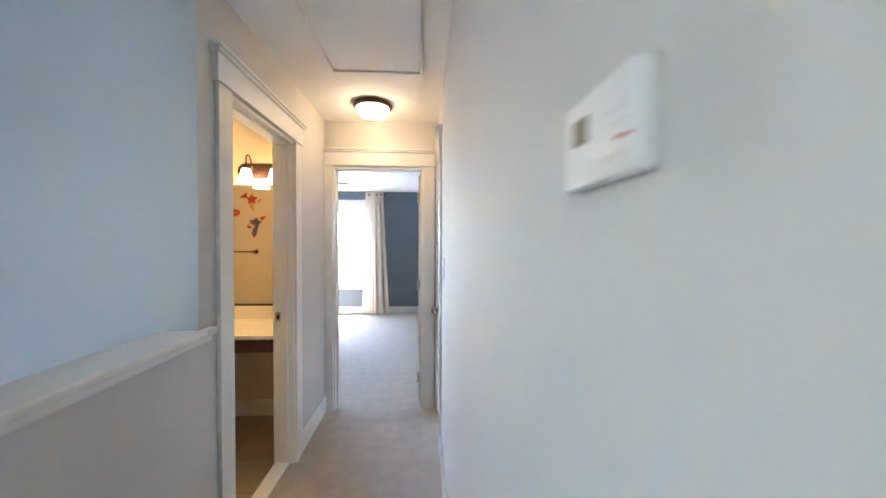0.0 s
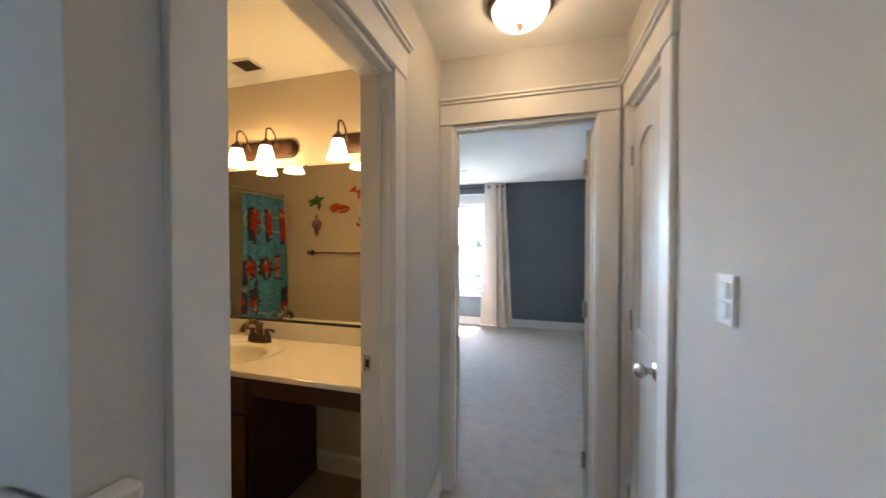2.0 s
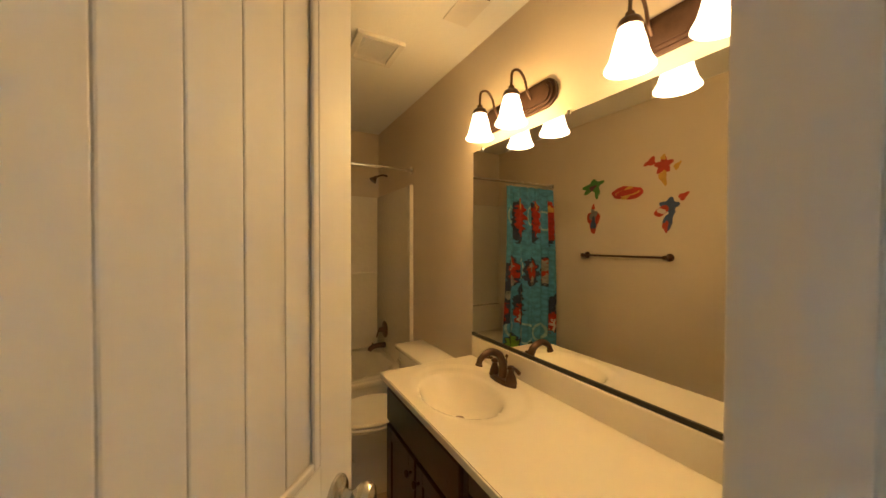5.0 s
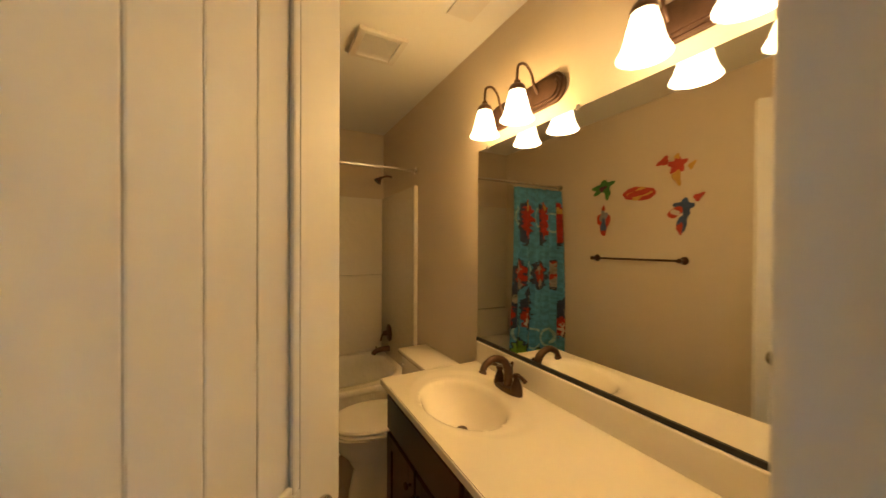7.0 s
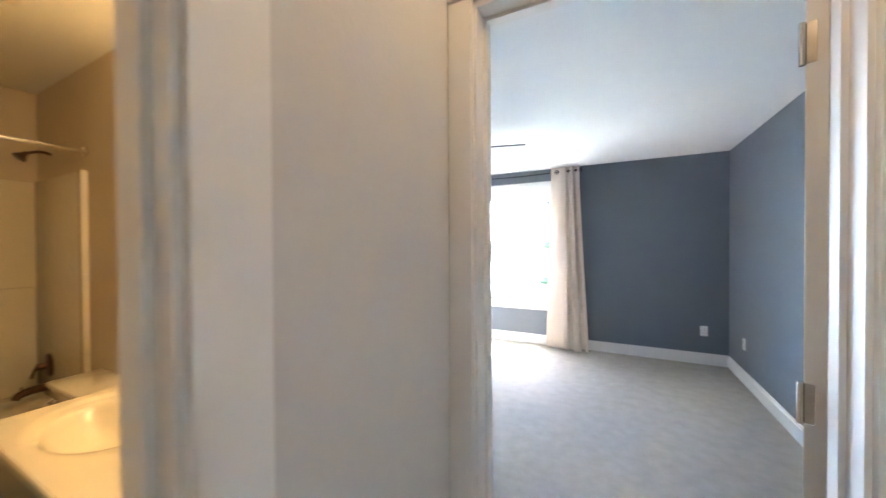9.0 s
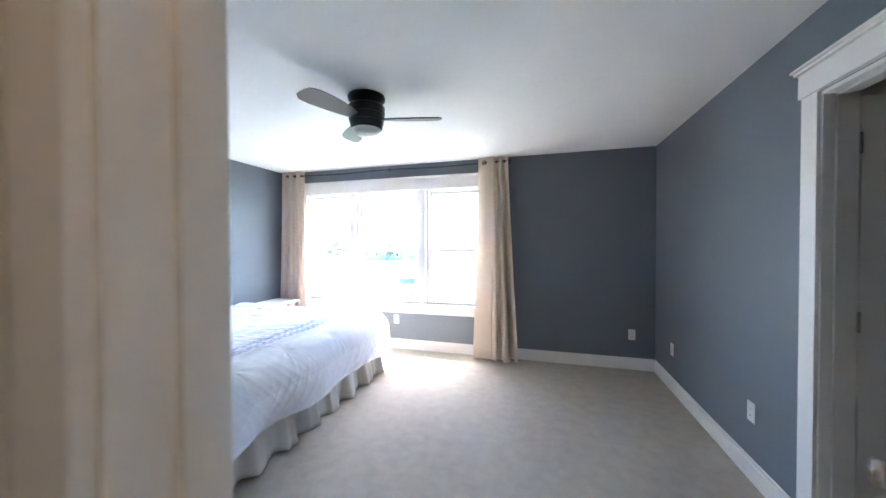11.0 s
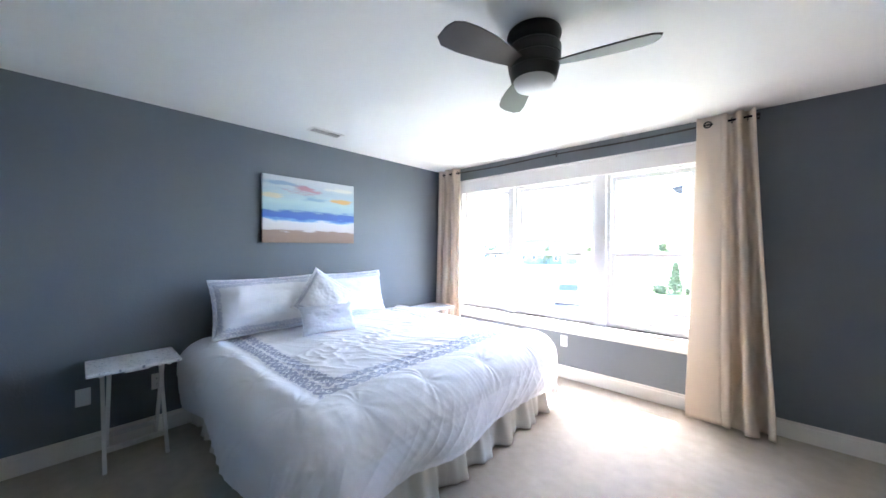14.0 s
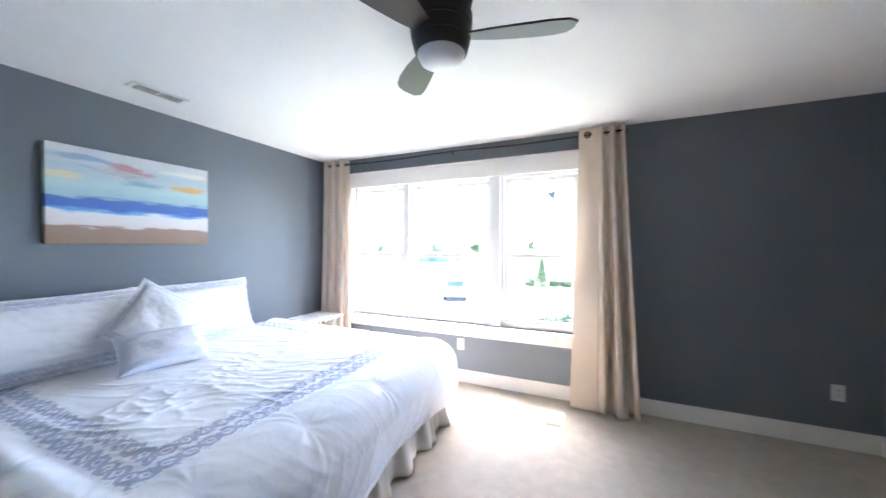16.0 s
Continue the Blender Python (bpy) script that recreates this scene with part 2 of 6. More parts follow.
wall("wall_window", "y", BED_N, BED_N + 0.17, BED_W - 0.12, BED_E + 0.12, -0.2, H + 0.1, M_BLUE, [WX], "slate blue painted bedroom wall with the window")
wall("wall_bed_head", "x", BED_W - 0.12, BED_W, BED_S - 0.2, BED_N, -0.2, H + 0.1, M_BLUE, (), "slate blue painted wall behind the bed")
wall("wall_bed_east", "x", BED_E, BED_E + 0.12, BED_S, BED_N, -0.2, H + 0.1, M_BLUE, [(*CD, -0.2, DH)], "slate blue painted wall with the closet doorway")
wall("wall_bed_south", "y", BED_S - 0.03, BED_S, BED_W, BED_E + 0.12, -0.2, H + 0.1, M_BLUE, [(*BD, -0.2, DH)], "slate blue painted wall with the bedroom doorway")
wall("wall_hall_north", "y", HALL_N, BED_S - 0.03, HALL_L - 0.12, HALL_R + 0.4, -0.2, H + 0.1, M_HALL, [(*BD, -0.2, DH)], "greige wall at the hall's end")
wall("wall_hall_west", "x", HALL_L - 0.06, HALL_L, 2.93, HALL_N, -0.2, H + 0.1, M_HALL, [(*BA, -0.2, DH)], "greige hall wall with the bath doorway")
wall("wall_hall_east", "x", HALL_R, HALL_R + 0.12, -1.5, HALL_N, -0.2, H + 0.1, M_HALL, [(*CL, -0.2, DH)], "greige hall wall with thermostat and closet door")
wall("wall_bath_east", "x", HALL_L - 0.12, HALL_L - 0.06, 2.96, BATH_N, -0.2, H + 0.1, M_BATH, [(*BA, -0.2, DH)], "beige bath wall with the doorway")
wall("wall_bath_north", "y", BATH_N, BED_S - 0.03, BATH_W - 0.1, HALL_L - 0.12, -0.2, H + 0.1, M_BATH, (), "beige bath wall with the mirror")
wall("wall_bath_south", "y", 2.96, BATH_S, BATH_W - 0.1, HALL_L - 0.12, -0.2, H + 0.1, M_BATH, (), "beige bath wall with the towel bar")
wall("wall_bath_west", "x", BATH_W - 0.1, BATH_W, 2.96, BATH_N, -0.2, H + 0.1, M_BATH, (), "beige wall behind the bathtub")
wall("wall_stair_end", "y", 2.93, 2.96, -2.6, HALL_L - 0.06, -2.9, H + 0.1, M_HALL, (), "pale wall above the stairwell")
# the window hole in this wall is added to let daylight reach the hall
wall("wall_stair_west", "x", -2.6, -2.5, -1.5, 2.93, -2.9, H + 0.1, M_HALL, [(-0.6, 0.05, 1.1, 1.75)], "pale outer stairwell wall with an added, unseen window hole")
wall("wall_half", "x", HALL_L - 0.10, HALL_L, -0.6, 2.93, -2.9, 1.071, M_HALL, (), "low greige half wall beside the stairwell")
wall("wall_loft_south", "y", -1.6, -1.5, -2.6, 0.09, -2.9, H + 0.1, M_HALL, (), "greige loft wall")
setting("floor", boxed(HALL_L - 0.06, 0.50, -1.5, BED_S - 0.03, -0.2, 0.0), M_CARPET, "beige cut-pile hall carpet")
setting("floor_bedroom", boxed(BED_W, BED_E + 1.4, BED_S - 0.03, BED_N, -0.2, 0.0), M_CARPET, "beige cut-pile bedroom carpet")
setting("floor_stairwell", boxed(-2.5, HALL_L - 0.10, -1.5, 2.93, -2.9, -2.7), M_CARPET, "carpet at the foot of the stairwell")
setting("floor_bath", boxed(BATH_W, HALL_L - 0.06, BATH_S, BATH_N, -0.2, -0.004), M_GROUT, "tan bath floor")
setting("ceiling", boxed(-2.6, 0.09, -1.6, 2.96, H, H + 0.1), M_CEIL, "white loft ceiling")
setting("ceiling_hall", boxed(HALL_L, HALL_R, 2.96, HALL_N, H, H + 0.1), M_CEIL, "white hall ceiling")
setting("ceiling_bath", boxed(BATH_W, HALL_L - 0.12, BATH_S, BATH_N, H, H + 0.1), M_CEIL, "white bath ceiling")
setting("ceiling_bedroom", boxed(BED_W, BED_E, BED_S, BED_N, H, H + 0.1), M_CEIL, "white bedroom ceiling")
# closets that close the place
wall("wall_closet_back", "x", BED_E + 1.3, BED_E + 1.4, 5.0, 6.5, -0.2, H + 0.1, M_HALL)
wall("wall_closet_a", "y", 5.0, 5.1, BED_E + 0.12, BED_E + 1.3, -0.2, H + 0.1, M_HALL)
wall("wall_closet_b", "y", 6.4, 6.5, BED_E + 0.12, BED_E + 1.3, -0.2, H + 0.1, M_HALL)
setting("ceiling_closet", boxed(BED_E + 0.12, BED_E + 1.3, 5.1, 6.4, H, H + 0.1), M_CEIL)
wall("wall_linen_back", "x", 0.44, 0.50, 3.85, HALL_N, -0.2, H + 0.1, M_HALL)
wall("wall_linen_side", "y", 3.80, 3.85, HALL_R + 0.12, 0.50, -0.2, H + 0.1, M_HALL)
setting("ceiling_linen", boxed(HALL_R + 0.12, 0.44, 3.85, HALL_N, H, H + 0.1), M_CEIL)


def casing(axis, face, out, a, b, top, name="trim", clip_b=None, clip_a=None, side=0.09):
    """Flat side boards, a tall head board and a small cap round an opening a..b; face: the wall's plane, out: which way it faces."""
    bm = bmesh.new()

    def slab(u0, u1, z0, z1, t):
        lo, hi = sorted((face, face + out * t))
        if axis == "x":
            box(bm, lo, hi, u0, u1, z0, z1, 0.002)
        else:
            box(bm, u0, u1, lo, hi, z0, z1, 0.002)

    a0 = a - side if clip_a is None else max(a - side, clip_a)
    b1 = b + side if clip_b is None else min(b + side, clip_b)
    slab(a0, a + 0.006, 0.0, top + 0.004, 0.018)
    slab(b - 0.006, b1, 0.0, top + 0.004, 0.018)
    ea = 0.012 if clip_a is None else 0.0
    eb = 0.012 if clip_b is None else 0.0
    slab(a0 - ea, b1 + eb, top + 0.006, top + 0.116, 0.024)
    slab(a0 - ea * 2, b1 + eb * 2, top + 0.118, top + 0.132, 0.036)
    slab(a0 - ea * 2.6, b1 + eb * 2.6, top + 0.133, top + 0.146, 0.046)
    return setting(name, bm, M_TRIM, "white painted craftsman door casing")


def jambs(axis, lo, hi, a, b, top, stop=None):
    """The lining of a doorway, with its stop."""
    bm = bmesh.new()

    def slab(u0, u1, z0, z1, l, h):
        if axis == "x":
            box(bm, l, h, u0, u1, z0, z1)
        else:
            box(bm, u0, u1, l, h, z0, z1)

    slab(a - 0.002, a + 0.016, 0, top, lo, hi)
    slab(b - 0.016, b + 0.002, 0, top, lo, hi)
    slab(a + 0.016, b - 0.016, top - 0.016, top + 0.002, lo, hi)
    if stop:
        s0, s1 = stop
        slab(a + 0.016, a + 0.027, 0, top - 0.016, s0, s1)
        slab(b - 0.027, b - 0.016, 0, top - 0.016, s0, s1)
        slab(a + 0.027, b - 0.027, top - 0.027, top - 0.016, s0, s1)
    return setting("trim_jamb", bm, M_TRIM, "white painted door jamb")


casing("x", HALL_L, 1, *BA, DH)
casing("x", HALL_L - 0.12, -1, BA[0] - 0.012, BA[1] + 0.014, DH)
casing("y", HALL_N, -1, *BD, DH, clip_a=HALL_L + 0.002, clip_b=HALL_R - 0.002)
casing("y", BED_S, 1, *BD, DH)
casing("x", HALL_R, -1, *CL, DH, clip_b=HALL_N - 0.026)
casing("x", BED_E, -1, *CD, DH)
jambs("x", HALL_L - 0.122, HALL_L + 0.002, *BA, DH, (HALL_L - 0.075, HALL_L - 0.035))
jambs("y", HALL_N - 0.002, BED_S + 0.002, *BD, DH, (HALL_N + 0.05, HALL_N + 0.085))
jambs("x", HALL_R - 0.002, HALL_R + 0.122, *CL, DH, (HALL_R + 0.05, HALL_R + 0.085))
jambs("x", BED_E - 0.002, BED_E + 0.122, *CD, DH, (BED_E + 0.04, BED_E + 0.08))


def baseboard(axis, face, out, a, b, h=0.13):
    bm = bmesh.new()
    for z0, z1, t in ((0.0, h - 0.025, 0.014), (h - 0.025, h, 0.009)):
        lo, hi = sorted((face, face + out * t))
        box(bm, *((lo, hi, a, b) if axis == "x" else (a, b, lo, hi)), z0, z1, 0.0015)
    return setting("baseboard", bm, M_TRIM, "white painted baseboard")


baseboard("y", BED_N, -1, BED_W + 0.016, BED_E - 0.016)
baseboard("x", BED_W, 1, BED_S, BED_N)
baseboard("x", BED_E, -1, CD[1] + 0.09, BED_N)
baseboard("x", BED_E, -1, BED_S, CD[0] - 0.09)
baseboard("y", BED_S, 1, BED_W + 0.016, BD[0] - 0.09)
baseboard("y", BED_S, 1, BD[1] + 0.09, BED_E - 0.016)
baseboard("x", HALL_L, 1, BA[1] + 0.09, HALL_N - 0.02)
baseboard("x", HALL_L, 1, -0.6, BA[0] - 0.09)
baseboard("x", HALL_R, -1, -1.5, CL[0] - 0.09)
baseboard("y", BATH_N, -1, -1.77, HALL_L - 0.122)
baseboard("y", BATH_S, 1, -3.28, HALL_L - 0.122)

# cap on the half wall, which runs on a little along the hall wall
bm = bmesh.new()
box(bm, HALL_L - 0.13, HALL_L + 0.038, -0.62, 2.928, 1.072, 1.099, 0.007)
box(bm, HALL_L + 0.001, HALL_L + 0.038, 2.928, 2.985, 1.072, 1.099, 0.007)
box(bm, HALL_L + 0.001, HALL_L + 0.022, -0.6, 2.975, 1.045, 1.071, 0.006)
box(bm, HALL_L - 0.12, HALL_L - 0.098, -0.6, 2.928, 1.045, 1.071, 0.006)
setting("trim_cap", bm, M_TRIM, "white painted cap on the half wall")

# ---- window ----
WN = BED_N
bm = bmesh.new()
wx0, wx1, wz0, wz1 = WX
box(bm, wx0 - 0.02, wx1 + 0.06, WN - 0.02, WN + 0.002, wz1 - 0.02, wz1 + 0.13, 0.003)
box(bm, wx0 - 0.03, wx1 + 0.07, WN - 0.035, WN + 0.002, wz1 + 0.13, wz1 + 0.15, 0.003)
box(bm, wx0 - 0.02, wx0 + 0.01, WN - 0.018, WN + 0.002, wz0, wz1 - 0.02, 0.003)
box(bm, wx1 - 0.05, wx1 + 0.06, WN - 0.018, WN + 0.002, wz0, wz1 - 0.02, 0.003)
box(bm, wx0 + 0.0005, wx0 + 0.0095, WN + 0.003, WN + 0.168, wz0 + 0.001, wz1 - 0.021)
box(bm, wx1 - 0.049, wx1 - 0.0005, WN + 0.003, WN + 0.168, wz0 + 0.001, wz1 - 0.021)
box(bm, wx0 + 0.0005, wx1 - 0.0005, WN + 0.003, WN + 0.059, wz1 - 0.012, wz1 - 0.0005)
setting("trim_window", bm, M_TRIM, "white window casing")
bm = bmesh.new()
box(bm, wx0 - 0.06, wx1 + 0.09, WN - 0.028, WN + 0.12, wz0 - 0.025, wz0, 0.006)
box(bm, wx0 - 0.03, wx1 + 0.07, WN - 0.02, WN + 0.002, wz0 - 0.12, wz0 - 0.025, 0.004)
setting("window_sill", bm, M_TRIM, "white window sill and apron")
UNITS = ((wx0 + 0.01, -3.155), (-3.085, -2.148), (-2.054, wx1 - 0.05))
for k, (a, b) in enumerate(UNITS):
    win = tagged(new("window_" + str(k + 1)), "white vinyl double-hung bedroom window", "window", "", "structure")
    win.location = ((a + b) / 2, WN + 0.10, wz0)
    BASE[win.name] = win.location.copy()
    bm = bmesh.new()
    for u0, u1, z0, z1 in ((a, a + 0.035, wz0, wz1), (b - 0.035, b, wz0, wz1), (a + 0.035, b - 0.035, wz0, wz0 + 0.04), (a + 0.035, b - 0.035, wz1 - 0.035, wz1)):
        box(bm, u0, u1, WN + 0.06, WN + 0.15, z0, z1, 0.003)
    part("window_frame", bm, M_VINYL, win)
    for name, z0, z1, y in (("lower_sash", wz0 + 0.042, 1.335, WN + 0.075), ("upper_sash", 1.295, wz1 - 0.037, WN + 0.11)):
        bm = bmesh.new()
        c, d = a + 0.037, b - 0.037
        for u0, u1, v0, v1 in ((c, c + 0.035, z0, z1), (d - 0.035, d, z0, z1), (c + 0.035, d - 0.035, z0, z0 + 0.04), (c + 0.035, d - 0.035, z1 - 0.04, z1)):
            box(bm, u0, u1, y, y + 0.03, v0, v1, 0.003)
        sash = part(name, bm, M_VINYL, win)
        if name == "lower_sash":
            # unseen bar, added to cast a dark line across the sun patch
            part("shadow_bar", boxed(c + 0.035, d - 0.035, y + 0.009, y + 0.021, 0.775, 0.797), M_VINYL, sash)
        pane = part("pane", boxed(c + 0.033, d - 0.033, y + 0.013, y + 0.017, z0 + 0.038, z1 - 0.038), M_GLASS, sash)
        pane.visible_shadow = False
bm = bmesh.new()
for a, b in ((-3.155, -3.085), (-2.148, -2.054)):
    box(bm, a, b, WN + 0.015, WN + 0.15, wz0, wz1, 0.003)
setting("trim_mullion", bm, M_VINYL, "white mullions between the windows")
# unseen stairwell window behind the start of the walk, added to let daylight in
win = tagged(new("window_4"), "unseen white stairwell window added to let daylight in", "window", "", "structure")
win.location = (-2.55, -0.275, 1.1)
BASE[win.name] = win.location.copy()
bm = bmesh.new()
for u0, u1, z0, z1 in ((-0.6, -0.56, 1.1, 1.75), (0.01, 0.05, 1.1, 1.75), (-0.56, 0.01, 1.1, 1.14), (-0.56, 0.01, 1.71, 1.75), (-0.29, -0.26, 1.14, 1.71)):
    box(bm, -2.59, -2.52, u0, u1, z0, z1, 0.003)
part("window_frame", bm, M_VINYL, win)

# ---- doors ----


def knob_parts(door, x, z, y0, y1):
    """A rosette and a round knob on each face of a door."""
    for name, y, s in (("door_knob", y0, -1), ("door_knob", y1, 1)):
        bm = bmesh.new()
        lathe(bm, [(0.0, 0.0), (0.034, 0.0), (0.034, 0.006), (0.028, 0.012), (0.012, 0.016), (0.011, 0.034), (0.017, 0.040), (0.027, 0.050), (0.029, 0.060), (0.024, 0.070), (0.012, 0.075), (0.0, 0.076)], segs=24)
        bmesh.ops.rotate(bm, verts=bm.verts, cent=(0, 0, 0), matrix=Matrix.Rotation(radians(-90 * s), 3, "X"))
        bmesh.ops.translate(bm, verts=bm.verts, vec=(x, y, z))
        part(name, bm, M_NICKEL, door, "satin nickel knob", smooth=True)


def panel_door(name, m, w, label, h=2.02, planks=6, hinge_side=-1):
    """A moulded two-panel door with an arched plank panel above; hinge at the origin, width along x, thickness in y."""
    door = new(name)
    door.matrix_world = m
    tagged(door, label, "door")
    BASE[door.name] = Vector((0, 0, 0))
    t, st = 0.035, min(0.115, w * 0.19)
    z0 = 0.012
    x0, x1 = st, w - st
    for a, b in ((0.0, st), (w - st, w)):
        part("stile", boxed(a, b, 0, t, z0, h, bev=0.002), M_DOOR, door)
    part("rail", boxed(x0, x1, 0, t, z0, 0.22), M_DOOR, door)
    part("rail", boxed(x0, x1, 0, t, 0.86, 1.02), M_DOOR, door)
    bm = bmesh.new()
    n = 14
    arch = [(x0 + (x1 - x0) * i / n, 1.83 + 0.055 * math.sin(math.pi * i / n)) for i in range(n + 1)]
    prism(bm, [(x0, h), *arch, (x1, h)], 0, t, "y")
    part("arched_rail", bm, M_DOOR, door)
    for lo, hi in ((0.22, 0.86), (1.02, 1.90)):
        pw = (x1 - x0) / planks
        for i in range(planks):
            top = hi if hi < 1 else 1.83 + 0.055 * math.sin(math.pi * min(max((i + 0.5) / planks, 0), 1)) + 0.02
            part("plank", boxed(x0 + i * pw + 0.0004, x0 + (i + 1) * pw - 0.0004, 0.009, t - 0.009, lo - 0.004, top, bev=0.0028), M_DOOR, door)
        # moulding round the panel
        for y in (0.0045, t - 0.0045):
            bm = bmesh.new()
            for c, d, e, f in ((x0, x0 + 0.016, lo, hi - 0.05 if hi > 1 else hi), (x1 - 0.016, x1, lo, hi - 0.05 if hi > 1 else hi), (x0 + 0.016, x1 - 0.016, lo, lo + 0.016)):
                box(bm, c, d, y - 0.0045, y + 0.0045, e, f, 0.004)
            if hi > 1:
                tube(bm, [(a, y, b) for a, b in arch], 0.006, 6)
            else:
                box(bm, x0 + 0.016, x1 - 0.016, y - 0.0045, y + 0.0045, hi - 0.016, hi, 0.004)
            part("moulding", bm, M_DOOR, door)
    knob_parts(door, w - 0.065, 0.935, 0, t)
    for z in (0.22, 1.05, 1.82):
        bm = bmesh.new()
        y = -0.004 if hinge_side < 0 else t + 0.004
        tube(bm, [(-0.004, y, z - 0.045), (-0.004, y, z + 0.045)], 0.006, 10)
        box(bm, -0.002, 0.0005, min(y, t / 2), max(y, t / 2), z - 0.043, z + 0.043)
        part("hinge", bm, M_NICKEL, door, "satin nickel hinge", smooth=True)
    return door


# bath door, swung half open into the bath
panel_door("door_bath", pose(HALL_L - 0.128, BA[0] + 0.03, 0, 0, 0, 140), 0.69, "white arched plank door with nickel knob, standing half open")
# bedroom door, swung far into the bedroom
panel_door("door_bedroom", pose(BD[1] - 0.018, BED_S + 0.008, 0, 0, 0, 60), 0.70, "white two-panel bedroom door, standing open", hinge_side=1)
# narrow hall closet door, shut, hinged at its far side
panel_door("door_hall_closet", pose(HALL_R + 0.008, CL[1] - 0.018, 0, 0, 0, -90), CL[1] - CL[0] - 0.036, "narrow white two-panel closet door with nickel knob, shut", planks=3)
# bedroom closet door, open inwards
panel_door("door_bedroom_closet", pose(BED_E + 0.128, CD[1] - 0.018, 0, 0, 0, -4), 0.70, "white two-panel closet door, open into the closet")

# unseen eave, added to hold back light from high above the window
bm = bmesh.new()
box(bm, -6.0, 2.5, BED_N + 0.172, BED_N + 0.42, 2.86, 2.94)
box(bm, -6.0, 2.5, BED_N + 0.42, BED_N + 0.45, 2.80, 3.0)
setting("trim_added_eave", bm, M_TRIM, "unseen white soffit added to shade the bedroom window from above")

# ---- hall things ----
lamp = thing("ceiling_light", -0.546, 4.159, H, "lit flush-mount hall light with frosted bowl and bronze rim", "ceiling light")
bm = bmesh.new()
lathe(bm, [(0.0, H), (0.135, H), (0.142, H - 0.012), (0.140, H - 0.024), (0.128, H - 0.034), (0.122, H - 0.034), (0.118, H - 0.028)], -0.546, 4.159, 40)
part("pan", bm, M_BRONZE, lamp, "dark bronze rim", smooth=True)
bm = bmesh.new()
lathe(bm, [(0.119, H - 0.030), (0.117, H - 0.045), (0.106, H - 0.066), (0.085, H - 0.083), (0.055, H - 0.094), (0.02, H - 0.099), (0.0, H - 0.0995)], -0.546, 4.159, 40)
bowl = part("glass_bowl", bm, M_BOWL, lamp, "glowing frosted glass bowl", smooth="all")
bowl.visible_shadow = False
bm = bmesh.new()
lathe(bm, [(0.0, H - 0.096), (0.018, H - 0.098), (0.016, H - 0.106), (0.007, H - 0.110), (0.009, H - 0.117), (0.004, H - 0.124), (0.0, H - 0.125)], -0.546, 4.159, 16)
part("finial", bm, M_BRONZE, lamp, "bronze finial", smooth=True)

hatch = thing("attic_hatch", -0.447, 3.32, H, "white painted attic hatch set in the hall ceiling", "attic hatch")
bm = bmesh.new()
for a, b, c, d in ((-0.714, -0.70, 2.96, 3.68), (-0.195, -0.181, 2.96, 3.68), (-0.70, -0.195, 3.666, 3.68), (-0.70, -0.195, 2.96, 2.974)):
    box(bm, a, b, c, d, H - 0.014, H - 0.001, 0.003)
part("frame", bm, M_TRIM, hatch)
part("panel", boxed(-0.69, -0.205, 2.984, 3.656, H - 0.006, H - 0.001), M_CEIL, hatch)

th = thing("thermostat", HALL_R, 1.838, 1.462, "white wall thermostat with small display", "thermostat")
part("body", boxed(HALL_R - 0.014, HALL_R - 0.001, 1.802, 1.886, 1.462, 1.521, bev=0.003), M_PLASTIC, th)
part("display", boxed(HALL_R - 0.0150, HALL_R - 0.0138, 1.850, 1.870, 1.490, 1.507), M_LCD, th, "dull green display")
for k in range(4):
    part("button", boxed(HALL_R - 0.0150, HALL_R - 0.0138, 1.808 + 0.008 * k, 1.813 + 0.008 * k, 1.471, 1.475), M_GRILLE, th)
for k in range(3):
    part("printed_bar", boxed(HALL_R - 0.0146, HALL_R - 0.0138, 1.806, 1.830 - 0.006 * k, 1.497 - 0.008 * k, 1.499 - 0.008 * k), M_GRILLE if k < 2 else material("red_print", (0.5, 0.15, 0.12), 0.5), th)

sw = thing("light_switch", HALL_R, 3.585, 1.225, "white double light switch on the hall wall", "light switch")
part("plate", boxed(HALL_R - 0.007, HALL_R - 0.0005, 3.548, 3.622, 1.222, 1.338, bev=0.003), M_PLASTIC, sw)
for z in (1.238, 1.283):
    part("rocker", boxed(HALL_R - 0.012, HALL_R - 0.006, 3.566, 3.604, z, z + 0.038, bev=0.003), M_PLASTIC, sw)

st = thing("strike_plate", HALL_L - 0.09, BA[1] - 0.016, 0.92, "satin nickel strike plate on the bath door jamb", "strike plate")
bm = bmesh.new()
for z0, z1 in ((0.918, 0.932), (0.962, 0.978)):
    box(bm, HALL_L - 0.112, HALL_L - 0.078, BA[1] - 0.0185, BA[1] - 0.0155, z0, z1)
for x0, x1 in ((-0.112, -0.103), (-0.087, -0.078)):
    box(bm, HALL_L + x0, HALL_L + x1, BA[1] - 0.0185, BA[1] - 0.0155, 0.932, 0.962)
part("plate", bm, M_NICKEL, st)
# dark inset gives the hole's shade by colour
part("hole_shade", boxed(HALL_L - 0.103, HALL_L - 0.087, BA[1] - 0.0165, BA[1] - 0.0158, 0.932, 0.962), M_DARK, st, "dark inset coloured as the shade in the latch hole")


